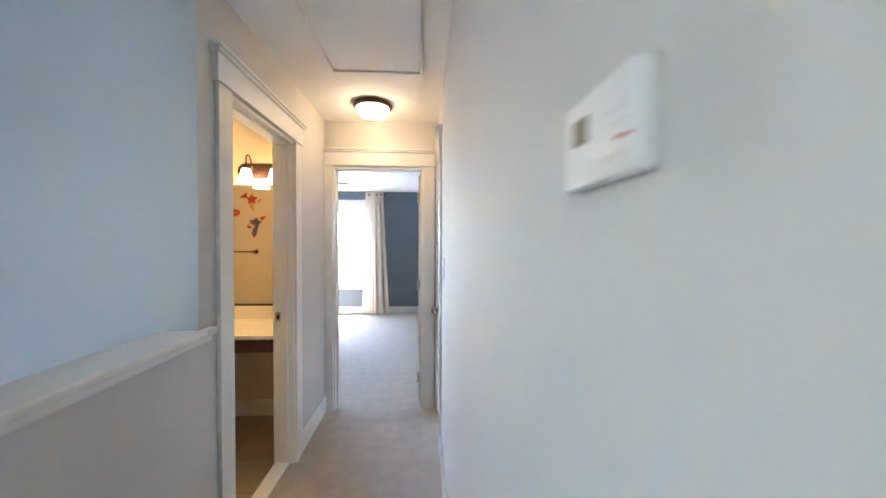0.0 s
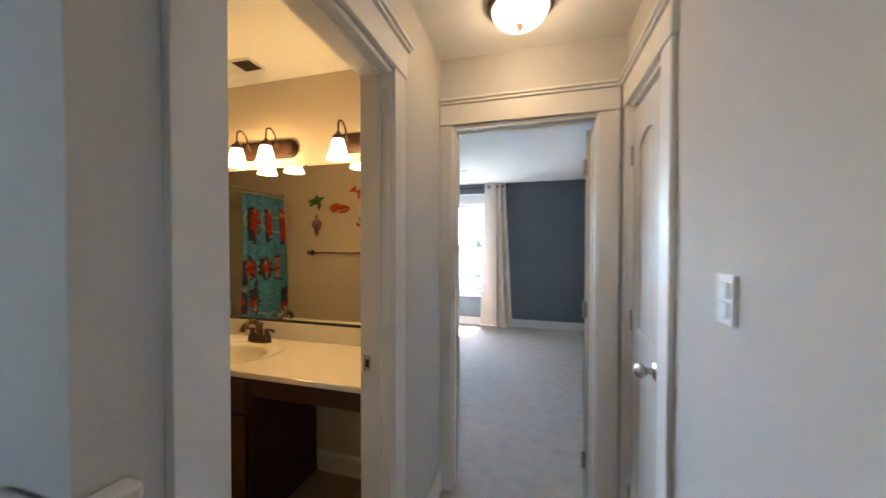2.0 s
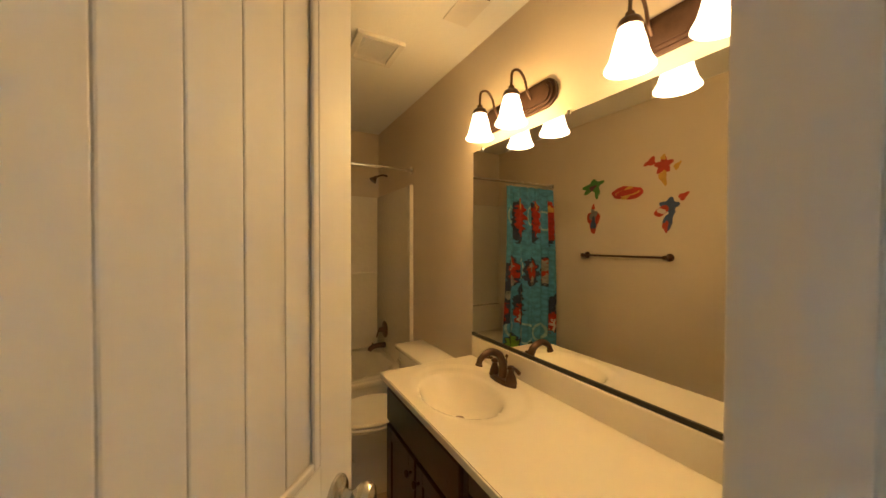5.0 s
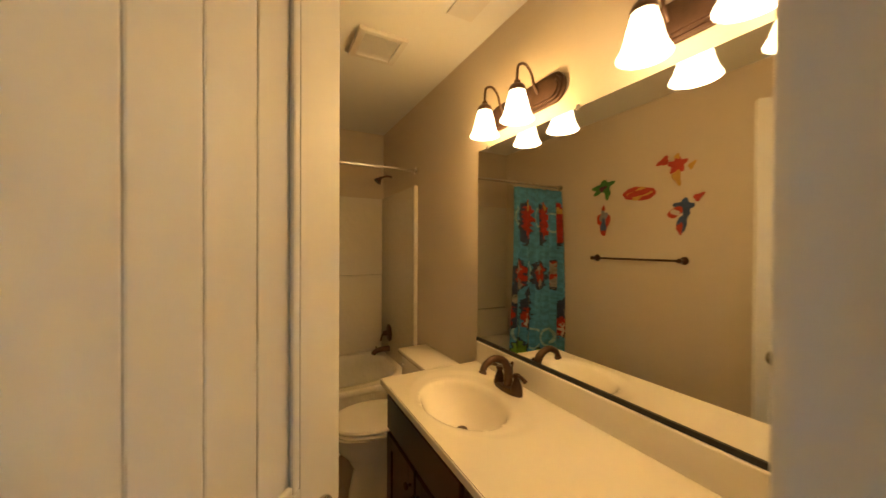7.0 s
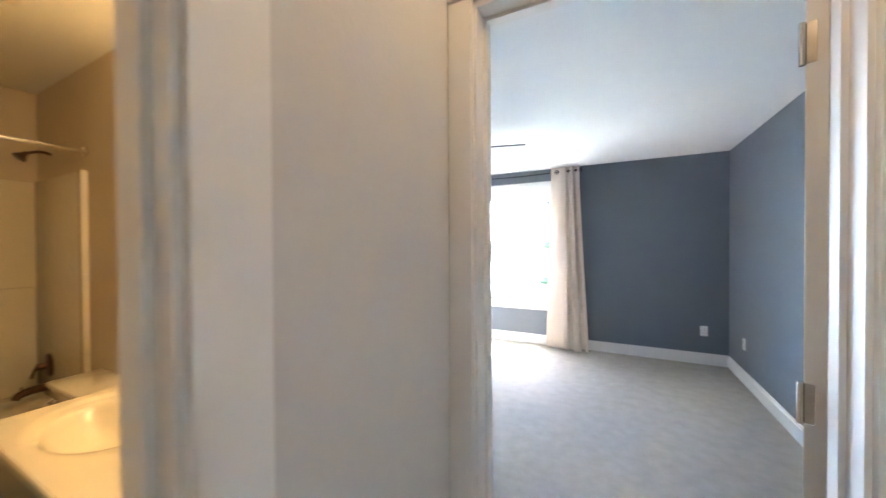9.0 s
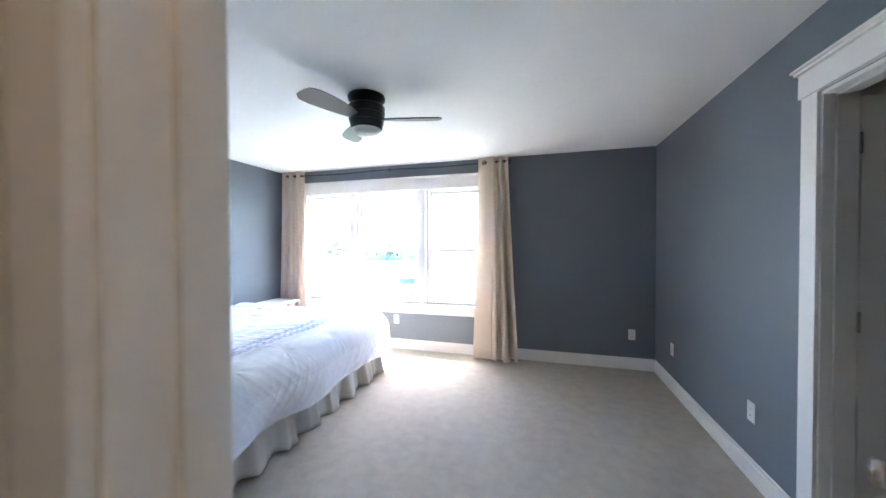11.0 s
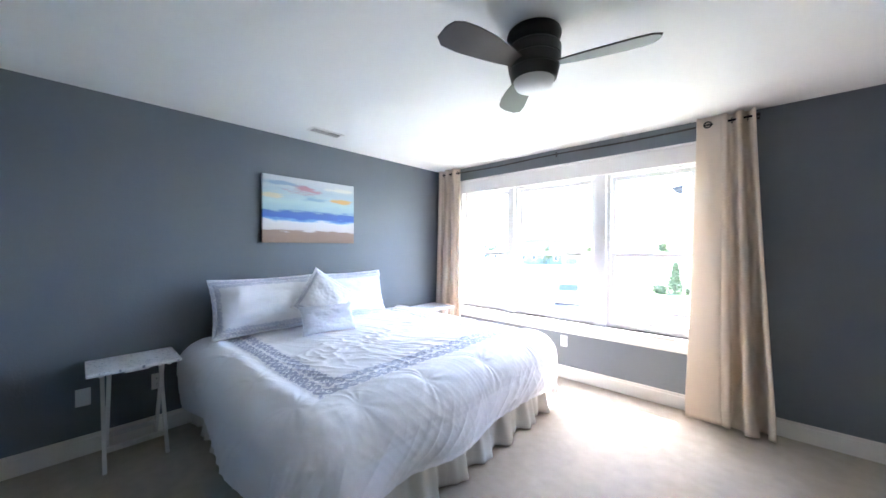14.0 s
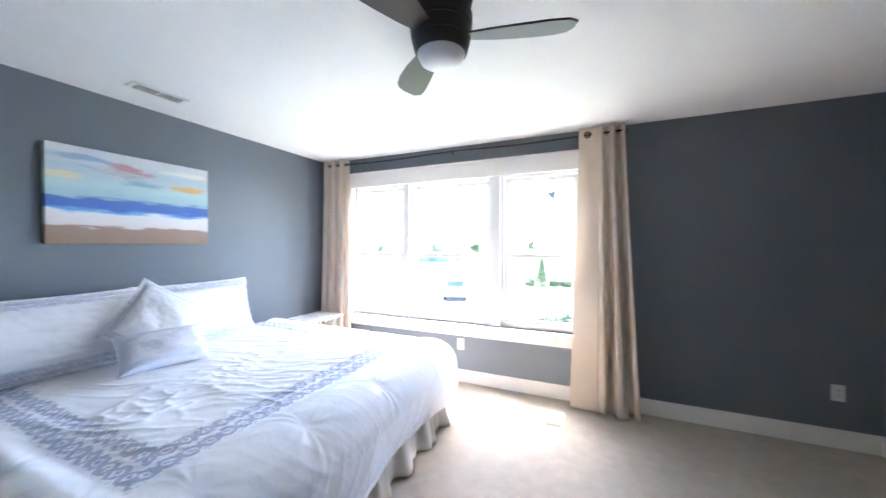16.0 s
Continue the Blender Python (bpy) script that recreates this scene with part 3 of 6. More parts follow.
def outlet(axis, face, out, u, z, label, blank=False):
    pos = (face, u, z - 0.058) if axis == "x" else (u, face, z - 0.058)
    ob = thing("wall_outlet", *pos, label, "outlet", "wall outlets")

    def slab(name, du, dz, hw, hh, t0, t1, mat, bev=0.0):
        lo, hi = sorted((face + out * t0, face + out * t1))
        dims = (lo, hi, u + du - hw, u + du + hw) if axis == "x" else (u + du - hw, u + du + hw, lo, hi)
        part(name, boxed(*dims, z + dz - hh, z + dz + hh, bev=bev), mat, ob)

    slab("plate", 0, 0, 0.036, 0.058, 0.0005, 0.006, M_PLASTIC, 0.0025)
    if not blank:
        for dz in (-0.02, 0.02):
            slab("socket", 0, dz, 0.017, 0.014, 0.006, 0.0085, M_PLASTIC, 0.002)
            for du in (-0.006, 0.006):
                # slots are dark slabs, their inner shade put into the colour
                slab("slot", du, dz, 0.0015, 0.005, 0.0084, 0.0089, M_DARK)
    return ob


outlet("y", BED_N, -1, 0.36, 0.385, "white outlet on the slate blue window wall")
outlet("y", BED_N, -1, -2.46, 0.39, "white outlet below the window sill")
outlet("x", BED_E, -1, 7.98, 0.39, "white outlet on the slate blue side wall")
outlet("x", BED_E, -1, 6.733, 0.40, "white outlet near the bedroom closet")
outlet("x", BED_W, 1, 4.989, 0.385, "white blank cover plate beside the tray table", True)
outlet("x", BED_W, 1, 5.37, 0.385, "white outlet behind the tray table")

# ---- bath things ----
CF, CL0, CL1, CT = 3.935, -2.47, HALL_L - 0.122, 0.80
top = thing("countertop", -1.8, CF, 0.775, "cream cultured marble vanity top with integral oval sink", "countertop")


def basin_z(x, y):
    r = math.hypot((x + 2.13) / 0.215, (y - 4.15) / 0.155)
    ring = math.hypot((x + 2.13) / 0.30, (y - 4.19) / 0.225)
    z = CT
    if ring < 1:
        z -= 0.005 * min(1, (1 - ring) * 8)
    if r < 1:
        z -= 0.125 * (1 - r ** 2.6) ** 0.9
    elif r < 1.12:
        z -= 0.004 * (1.12 - r) / 0.12
    return z


bm = bmesh.new()
NX, NY = 150, 62
g = [[bm.verts.new((CL0 + (CL1 - CL0) * i / NX, CF + (BATH_N - 0.022 - CF) * j / NY, basin_z(CL0 + (CL1 - CL0) * i / NX, CF + (BATH_N - 0.022 - CF) * j / NY))) for j in range(NY + 1)] for i in range(NX + 1)]
for i in range(NX):
    for j in range(NY):
        bm.faces.new((g[i][j], g[i + 1][j], g[i + 1][j + 1], g[i][j + 1]))
part("sink_top", bm, M_MARBLE, top, smooth="all")
bm = bmesh.new()
box(bm, CL0, CL1, CF - 0.006, CF + 0.0, CT - 0.026, CT, 0.003)
box(bm, CL0 - 0.006, CL0, CF - 0.006, BATH_N - 0.022, CT - 0.026, CT, 0.003)
part("edge", bm, M_MARBLE, top)
part("backsplash", boxed(CL0, CL1, BATH_N - 0.022, BATH_N - 0.001, CT - 0.02, 0.905, bev=0.004), M_MARBLE, top)
bm = bmesh.new()
lathe(bm, [(0.0, CT - 0.110), (0.020, CT - 0.112), (0.024, CT - 0.122), (0.024, CT - 0.130)], -2.13, 4.15, 20)
part("drain", bm, M_BRONZE, top, "bronze sink drain", smooth=True)

van = thing("vanity_cabinet", -2.1, 3.96, 0.0, "dark cherry vanity cabinet under the sink", "cabinet")
CX0, CX1, CY = -2.45, -1.785, 3.965
for name, dims in (("side_panel", (CX0, CX0 + 0.018, CY + 0.02, BATH_N - 0.002, 0.0, CT - 0.03)), ("side_panel", (CX1 - 0.018, CX1, CY + 0.02, BATH_N - 0.002, 0.0, CT - 0.03)), ("toe_kick", (CX0 + 0.018, CX1 - 0.018, CY + 0.09, BATH_N - 0.014, 0.0, 0.10)), ("back_panel", (CX0 + 0.018, CX1 - 0.018, BATH_N - 0.012, BATH_N - 0.002, 0.1, CT - 0.2))):
    part(name, boxed(*dims), M_CHERRY, van)
bm = bmesh.new()
for a, b, c, d in ((CX0, CX0 + 0.04, 0.1, CT - 0.03), (CX1 - 0.04, CX1, 0.1, CT - 0.03), (CX0 + 0.04, CX1 - 0.04, CT - 0.07, CT - 0.03), (CX0 + 0.04, CX1 - 0.04, 0.1, 0.14), (CX0 + 0.04, CX1 - 0.04, 0.56, 0.61)):
    box(bm, a, b, CY, CY + 0.02, c, d, 0.001)
part("face_frame", bm, M_CHERRY, van)
part("false_drawer_front", boxed(CX0 + 0.02, CX1 - 0.02, CY - 0.018, CY, 0.60, 0.745, bev=0.004), M_CHERRY, van)
mid = (CX0 + CX1) / 2
for a, b, kx in ((CX0 + 0.02, mid - 0.008, mid - 0.035), (mid + 0.008, CX1 - 0.02, mid + 0.035)):
    bm = bmesh.new()
    for e, f, z0, z1 in ((a, a + 0.055, 0.115, 0.58), (b - 0.055, b, 0.115, 0.58), (a + 0.055, b - 0.055, 0.115, 0.17), (a + 0.055, b - 0.055, 0.525, 0.58)):
        box(bm, e, f, CY - 0.018, CY - 0.0005, z0, z1, 0.002)
    box(bm, a + 0.05, b - 0.05, CY - 0.010, CY - 0.003, 0.165, 0.53)
    dr = part("cabinet_door", bm, M_CHERRY, van)
    bm = bmesh.new()
    lathe(bm, [(0.0, 0.0), (0.006, 0.0), (0.006, 0.012), (0.014, 0.018), (0.015, 0.025), (0.009, 0.031), (0.0, 0.032)], segs=16)
    bmesh.ops.rotate(bm, verts=bm.verts, cent=(0, 0, 0), matrix=Matrix.Rotation(radians(90), 3, "X"))
    bmesh.ops.translate(bm, verts=bm.verts, vec=(kx, CY - 0.017, 0.52))
    part("cabinet_knob", bm, M_BRONZE, dr, "small bronze knob", smooth=True)
ap = thing("vanity_apron", -1.45, CY, 0.66, "dark cherry apron board over the vanity knee space", "apron board")
part("board", boxed(CX1 + 0.002, CL1 - 0.002, CY, CY + 0.02, 0.675, CT - 0.028, bev=0.002), M_CHERRY, ap)
part("cleat", boxed(CL1 - 0.03, CL1 - 0.002, CY + 0.022, BATH_N - 0.03, 0.72, CT - 0.028), M_CHERRY, ap)


def bent(points, n=8):
    """A smooth line through the points."""
    pts = [Vector(p) for p in points]
    out = []
    for i in range(len(pts) - 1):
        p0, p1, p2, p3 = pts[max(i - 1, 0)], pts[i], pts[i + 1], pts[min(i + 2, len(pts) - 1)]
        for k in range(n):
            t = k / n
            out.append(0.5 * (2 * p1 + (p2 - p0) * t + (2 * p0 - 5 * p1 + 4 * p2 - p3) * t * t + (3 * p1 - p0 - 3 * p2 + p3) * t ** 3))
    return out + [pts[-1]]


fx, fy = -2.13, 4.372
fau = thing("sink_faucet", fx, fy, CT, "oil-rubbed bronze two-handle faucet on the vanity top", "faucet")
bm = bmesh.new()
lathe(bm, [(0.0, CT - 0.006), (0.085, CT - 0.006), (0.085, CT + 0.008), (0.075, CT + 0.016), (0.0, CT + 0.017)], fx, fy, 28, 1.0, 0.36)
part("base_plate", bm, M_BRONZE, fau, smooth=True)
bm = bmesh.new()
tube(bm, bent([(fx, fy, CT + 0.012), (fx, fy, CT + 0.07), (fx, fy - 0.02, CT + 0.115), (fx, fy - 0.07, CT + 0.135), (fx, fy - 0.115, CT + 0.115), (fx, fy - 0.128, CT + 0.085)]), lambda t: 0.020 - 0.008 * t + (0.004 if t > 0.93 else 0), 14)
part("spout", bm, M_BRONZE, fau, smooth=True)
bm = bmesh.new()
tube(bm, [(fx, fy + 0.022, CT + 0.012), (fx, fy + 0.022, CT + 0.10)], 0.003, 8)
lathe(bm, [(0.0, CT + 0.095), (0.006, CT + 0.098), (0.007, CT + 0.106), (0.0, CT + 0.112)], fx, fy + 0.022, 10)
part("lift_rod", bm, M_BRONZE, fau, smooth=True)
for s in (-1, 1):
    hx = fx + s * 0.055
    bm = bmesh.new()
    lathe(bm, [(0.026, CT + 0.008), (0.022, CT + 0.03), (0.013, CT + 0.052), (0.012, CT + 0.062), (0.017, CT + 0.068), (0.014, CT + 0.078), (0.0, CT + 0.082)], hx, fy, 18)
    tube(bm, bent([(hx, fy, CT + 0.070), (hx + s * 0.03, fy - 0.004, CT + 0.076), (hx + s * 0.062, fy - 0.010, CT + 0.070)]), lambda t: 0.006 + 0.003 * t, 10)
    part("faucet_handle", bm, M_BRONZE, fau, smooth=True)

mir = thing("wall_mirror", -1.8, BATH_N, 0.905, "large frameless wall mirror with dark lower channel", "mirror")
part("glass", boxed(-2.482, CL1 - 0.003, BATH_N - 0.008, BATH_N - 0.002, 0.918, 1.885), M_MIRROR, mir)
part("channel", boxed(-2.484, CL1 - 0.003, BATH_N - 0.013, BATH_N - 0.002, 0.906, 0.922), M_DARK, mir, "dark metal channel")
for x in (-2.40, -1.85, -1.3):
    part("clip", boxed(x - 0.008, x + 0.008, BATH_N - 0.011, BATH_N - 0.001, 1.878, 1.895, bev=0.001), M_CHROME, mir)


def vanity_light(cx):
    """An oval bronze plate with two bell shades on gooseneck arms."""
    ob = thing("vanity_light", cx, BATH_N, 2.0, "lit bronze two-light vanity fixture with white bell shades", "wall light", "vanity lights")
    for hw, hh, d0, d1 in ((0.235, 0.058, 0.001, 0.012), (0.222, 0.047, 0.012, 0.019), (0.209, 0.036, 0.019, 0.026)):
        bm = bmesh.new()
        n = 12
        outline = [(cx + hw - hh + hh * math.sin(math.pi * i / n), 2.0 + hh * math.cos(math.pi * i / n)) for i in range(n + 1)]
        outline += [(cx - hw + hh - hh * math.sin(math.pi * i / n), 2.0 - hh * math.cos(math.pi * i / n)) for i in range(n + 1)]
        prism(bm, outline, BATH_N - d1, BATH_N - d0, "y")
        part("back_plate", bm, M_BRONZE, ob)
    for s in (-1, 1):
        bx, by = cx + s * 0.1085, 4.33
        bm = bmesh.new()
        tube(bm, bent([(bx, BATH_N - 0.024, 2.0), (bx, BATH_N - 0.045, 2.03), (bx, BATH_N - 0.06, 2.075), (bx, BATH_N - 0.09, 2.103), (bx, by + 0.006, 2.09), (bx, by, 2.045), (bx, by, 2.015)]), 0.0055, 10)
        arm = part("arm", bm, M_BRONZE, ob, smooth=True)
        bm = bmesh.new()
        lathe(bm, [(0.0, 2.032), (0.012, 2.030), (0.014, 2.018), (0.028, 2.010), (0.034, 1.996), (0.034, 1.988), (0.0, 1.988)], bx, by, 24)
        part("socket_cap", bm, M_BRONZE, arm, smooth=True)
        bm = bmesh.new()
        lathe(bm, [(0.030, 1.990), (0.034, 1.975), (0.041, 1.949), (0.047, 1.923), (0.054, 1.900), (0.063, 1.884), (0.065, 1.879), (0.061, 1.879), (0.051, 1.900), (0.044, 1.923), (0.038, 1.949)], bx, by, 28)
        sh = part("shade", bm, M_SHADE, arm, "glowing white glass bell shade", smooth="all")
        sh.visible_shadow = False
    return ob


vanity_light(-2.142)
vanity_light(-1.434)

# bathtub with its moulded surround
TF, TB, TZ = -3.30, BATH_W + 0.004, 0.42
tub = thing("bathtub", -3.7, 3.7, 0.0, "cream acrylic bathtub with moulded wall surround", "bathtub")
bm = bmesh.new()


def tub_z(x, y):
    u = (x - (TF + TB) / 2) / ((TF - TB) / 2)
    v = (y - (BATH_S + BATH_N) / 2) / ((BATH_N - BATH_S) / 2)
    r = (abs(u / 0.80) ** 4 + abs(v / 0.88) ** 4) ** 0.25
    return TZ - (0.34 * min(1, max(0, (1 - r)) * 3.2) ** 0.6 if r < 1 else 0)


surface(bm, 44, 60, lambda u, v: (TB + 0.02 + (TF - TB - 0.02) * u, BATH_S + 0.006 + (BATH_N - BATH_S - 0.012) * v, tub_z(TB + 0.02 + (TF - TB - 0.02) * u, BATH_S + 0.006 + (BATH_N - BATH_S - 0.012) * v)))
part("basin", bm, M_ACRYLIC, tub, smooth="all")
bm = bmesh.new()
box(bm, TF - 0.03, TF, BATH_S + 0.004, BATH_N - 0.004, 0.0, TZ - 0.03)
box(bm, TF - 0.03, TF + 0.014, BATH_S + 0.004, BATH_N - 0.004, TZ - 0.045, TZ + 0.002, 0.01)
box(bm, TF, TF + 0.01, BATH_S + 0.02, BATH_N - 0.02, 0.03, 0.20, 0.006)
part("apron", bm, M_ACRYLIC, tub, smooth=True)
for dims in ((TB, TB + 0.02, BATH_S + 0.004, BATH_N - 0.004, TZ - 0.04, 1.835), (TB + 0.02, TF + 0.02, BATH_N - 0.022, BATH_N - 0.002, TZ - 0.002, 1.835), (TB + 0.02, TF + 0.02, BATH_S + 0.002, BATH_S + 0.022, TZ - 0.002, 1.835)):
    part("surround_panel", boxed(*dims, bev=0.006), M_ACRYLIC, tub, smooth=True)
for dims in ((TF - 0.02, TF + 0.025, BATH_N - 0.034, BATH_N - 0.022, TZ, 1.835), (TF - 0.02, TF + 0.025, BATH_S + 0.022, BATH_S + 0.034, TZ, 1.835)):
    part("edge_strip", boxed(*dims, bev=0.005), M_ACRYLIC, tub, smooth=True)
bm = bmesh.new()
box(bm, TB + 0.02, TB + 0.055, 3.875, BATH_N - 0.03, TZ + 0.005, 1.13, 0.012)
part("raised_panel", bm, M_ACRYLIC, tub, smooth=True)
bm = bmesh.new()
box(bm, TB + 0.02, TB + 0.10, 3.03, 3.873, TZ + 0.005, 0.715, 0.014)
part("soap_ledge", bm, M_ACRYLIC, tub, smooth=True)

vx = -3.86
valve = thing("tub_valve", vx, BATH_N - 0.022, 0.62, "oil-rubbed bronze tub valve with lever", "tub valve")
bm = bmesh.new()
lathe(bm, [(0.0, 0.0), (0.075, 0.0), (0.075, 0.006), (0.06, 0.014), (0.024, 0.018), (0.022, 0.05), (0.014, 0.058), (0.0, 0.058)], segs=28)
bmesh.ops.rotate(bm, verts=bm.verts, cent=(0, 0, 0), matrix=Matrix.Rotation(radians(90), 3, "X"))
bmesh.ops.translate(bm, verts=bm.verts, vec=(vx, BATH_N - 0.023, 0.63))
part("escutcheon", bm, M_BRONZE, valve, smooth=True)
bm = bmesh.new()
tube(bm, bent([(vx, BATH_N - 0.07, 0.63), (vx, BATH_N - 0.085, 0.615), (vx, BATH_N - 0.10, 0.565)]), lambda t: 0.010 - 0.003 * t, 10)
part("lever", bm, M_BRONZE, valve, smooth=True)
sp = thing("tub_spout", vx, BATH_N - 0.022, 0.45, "oil-rubbed bronze tub spout", "tub spout")
bm = bmesh.new()
tube(bm, bent([(vx, BATH_N - 0.022, 0.49), (vx, BATH_N - 0.10, 0.492), (vx, BATH_N - 0.15, 0.478), (vx, BATH_N - 0.165, 0.455)]), lambda t: 0.026 - 0.006 * t, 14)
tube(bm, [(vx, BATH_N - 0.14, 0.49), (vx, BATH_N - 0.14, 0.525)], 0.005, 8)
part("body", bm, M_BRONZE, sp, smooth=True)
shd = thing("shower_fixture", vx, BATH_N, 1.98, "oil-rubbed bronze shower head on a short arm", "shower head")
bm = bmesh.new()
tube(bm, bent([(vx, BATH_N - 0.001, 2.0), (vx, BATH_N - 0.05, 2.005), (vx, BATH_N - 0.10, 1.985)]), 0.009, 10)
part("arm", bm, M_BRONZE, shd, smooth=True)
bm = bmesh.new()
lathe(bm, [(0.0, 0.0), (0.012, 0.0), (0.016, 0.02), (0.032, 0.045), (0.034, 0.055), (0.0, 0.056)], segs=20)
bmesh.ops.rotate(bm, verts=bm.verts, cent=(0, 0, 0), matrix=Matrix.Rotation(radians(140), 3, "X"))
bmesh.ops.translate(bm, verts=bm.verts, vec=(vx, BATH_N - 0.10, 1.99))
part("spray_head", bm, M_BRONZE, shd, smooth=True)

rod = thing("shower_rod", TF, 3.7, 1.94, "straight chrome shower rod between the walls", "shower rod")
bm = bmesh.new()
tube(bm, [(TF, BATH_S + 0.001, 1.945), (TF, BATH_N - 0.001, 1.945)], 0.011, 14)
part("pole", bm, M_CHROME, rod, smooth=True)
for y, s in ((BATH_S, 1), (BATH_N, -1)):
    bm = bmesh.new()
    tube(bm, [(TF, y + s * 0.001, 1.945), (TF, y + s * 0.014, 1.945)], 0.026, 18)
    part("flange", bm, M_CHROME, rod, smooth=True)


def curtain_print():
    """Teal cloth with rows of plain colour patches and pale rings."""
    m = material("printed_teal_cloth", (0.075, 0.30, 0.52), 0.75, vary=0.10, scale=9, bump=0.2, bump_scale=300)
    n, l = m.node_tree.nodes, m.node_tree.links
    b = n["Principled BSDF"]
    base = b.inputs["Base Color"].links[0].from_socket
    tc = n.new("ShaderNodeTexCoord")
    wob = n.new("ShaderNodeTexNoise")
    wob.inputs["Scale"].default_value, wob.inputs["Detail"].default_value = 16, 3
    even = n.new("ShaderNodeMapping")
    even.inputs["Scale"].default_value = (1, 3.2, 1)
    l.new(tc.outputs["UV"], even.inputs[0])
    l.new(even.outputs[0], wob.inputs["Vector"])
    sub = n.new("ShaderNodeVectorMath")
    sub.operation = "MULTIPLY_ADD"
    sub.inputs[1].default_value, sub.inputs[2].default_value = (0.16, 0.05, 0), (-0.08, -0.025, 0)
    l.new(wob.outputs["Color"], sub.inputs[0])
    warped = n.new("ShaderNodeVectorMath")
    l.new(tc.outputs["UV"], warped.inputs[0])
    l.new(sub.outputs[0], warped.inputs[1])

    def blob(u, v, ru, rv, soft=0.12, ring=0.0, src=None):
        d = n.new("ShaderNodeVectorMath")
        d.operation = "SUBTRACT"
        l.new((src or warped).outputs["UV" if src else 0], d.inputs[0])
        d.inputs[1].default_value = (u, v, 0)
        sc = n.new("ShaderNodeVectorMath")
        sc.operation = "MULTIPLY"
        l.new(d.outputs[0], sc.inputs[0])
        sc.inputs[1].default_value = (1 / ru, 1 / rv, 0)
        ln = n.new("ShaderNodeVectorMath")
        ln.operation = "LENGTH"
        l.new(sc.outputs[0], ln.inputs[0])
        if ring:
            c = n.new("ShaderNodeMath")
            c.operation = "COMPARE"
            l.new(ln.outputs["Value"], c.inputs[0])
            c.inputs[1].default_value, c.inputs[2].default_value = 1 - ring, ring
            return c.outputs[0]
        r = n.new("ShaderNodeMapRange")
        r.inputs[1].default_value, r.inputs[2].default_value = 1 + soft / 2, 1 - soft / 2
        l.new(ln.outputs["Value"], r.inputs[0])
        return r.outputs[0]

    def over(under, mask, colour):
        mx = n.new("ShaderNodeMix")
        mx.data_type = "RGBA"
        l.new(mask, mx.inputs[0])
        l.new(under, mx.inputs[6])
        mx.inputs[7].default_value = (*colour, 1)
        return mx.outputs[2]

    red, navy, green, steel, pale, gold = (0.42, 0.03, 0.025), (0.02, 0.035, 0.09), (0.16, 0.33, 0.045), (0.30, 0.28, 0.27), (0.34, 0.52, 0.56), (0.55, 0.32, 0.08)
    c = base
    for u, v, ru, rv in ((0.22, 0.84, 0.10, 0.05), (0.52, 0.86, 0.08, 0.05), (0.92, 0.86, 0.07, 0.05), (0.70, 0.60, 0.08, 0.05), (0.32, 0.29, 0.12, 0.05), (0.60, 0.29, 0.12, 0.05), (0.90, 0.33, 0.09, 0.05), (0.72, 0.06, 0.08, 0.04)):
        c = over(c, blob(u, v, ru, rv, ring=0.10, src=tc), pale)
    for u, v, ru, rv in ((0.06, 0.84, 0.075, 0.11), (0.40, 0.85, 0.055, 0.10), (0.72, 0.85, 0.12, 0.105)):
        c = over(c, blob(u + 0.03, v - 0.02, ru * 1.05, rv, 0.06), navy)
        c = over(c, blob(u, v, ru * 0.85, rv * 0.9, 0.06), red)
        c = over(c, blob(u, v + 0.06, ru * 0.3, 0.022, 0.1), gold)
    for u in (0.22, 0.50, 0.88):
        c = over(c, blob(u, 0.585, 0.13, 0.075, 0.05), navy)
        c = over(c, blob(u - 0.01, 0.59, 0.09, 0.06, 0.1), red)
        c = over(c, blob(u + 0.01, 0.615, 0.055, 0.028, 0.1), steel)
        c = over(c, blob(u - 0.02, 0.545, 0.05, 0.025, 0.1), steel)
    for u, v in ((0.02, 0.37), (0.72, 0.43), (1.0, 0.44)):
        c = over(c, blob(u, v, 0.10, 0.10, 0.05), navy)
        c = over(c, blob(u + 0.03, v - 0.04, 0.055, 0.05, 0.08), red)
        c = over(c, blob(u + 0.03, v - 0.055, 0.02, 0.035, 0.08), (0.6, 0.57, 0.52))
        c = over(c, blob(u - 0.03, v + 0.035, 0.03, 0.022, 0.1), steel)
    for u, v in ((0.20, 0.155), (0.50, 0.16), (0.86, 0.215)):
        c = over(c, blob(u, v, 0.155, 0.085, 0.05), navy)
        c = over(c, blob(u, v + 0.005, 0.125, 0.07, 0.08), green)
        c = over(c, blob(u, v + 0.045, 0.035, 0.02, 0.1), (0.03, 0.05, 0.02))
        c = over(c, blob(u - 0.02, v - 0.01, 0.05, 0.03, 0.5), (0.28, 0.45, 0.08))
    # mottled shading strokes of the print
    nz = n.new("ShaderNodeTexNoise")
    nz.inputs["Scale"].default_value, nz.inputs["Detail"].default_value = 15, 5
    l.new(even.outputs[0], nz.inputs["Vector"])
    st = n.new("ShaderNodeMapRange")
    st.inputs[1].default_value, st.inputs[2].default_value, st.inputs[3].default_value, st.inputs[4].default_value = 0.40, 0.60, 0.74, 1.12
    l.new(nz.outputs["Fac"], st.inputs[0])
    mul = n.new("ShaderNodeVectorMath")
    mul.operation = "SCALE"
    l.new(c, mul.inputs[0])
    l.new(st.outputs[0], mul.inputs["Scale"])
    l.new(mul.outputs[0], b.inputs["Base Color"])
    return m


M_PRINT = curtain_print()
cur = thing("shower_curtain", TF, 3.3, 0.05, "teal printed shower curtain gathered to one side", "shower curtain")


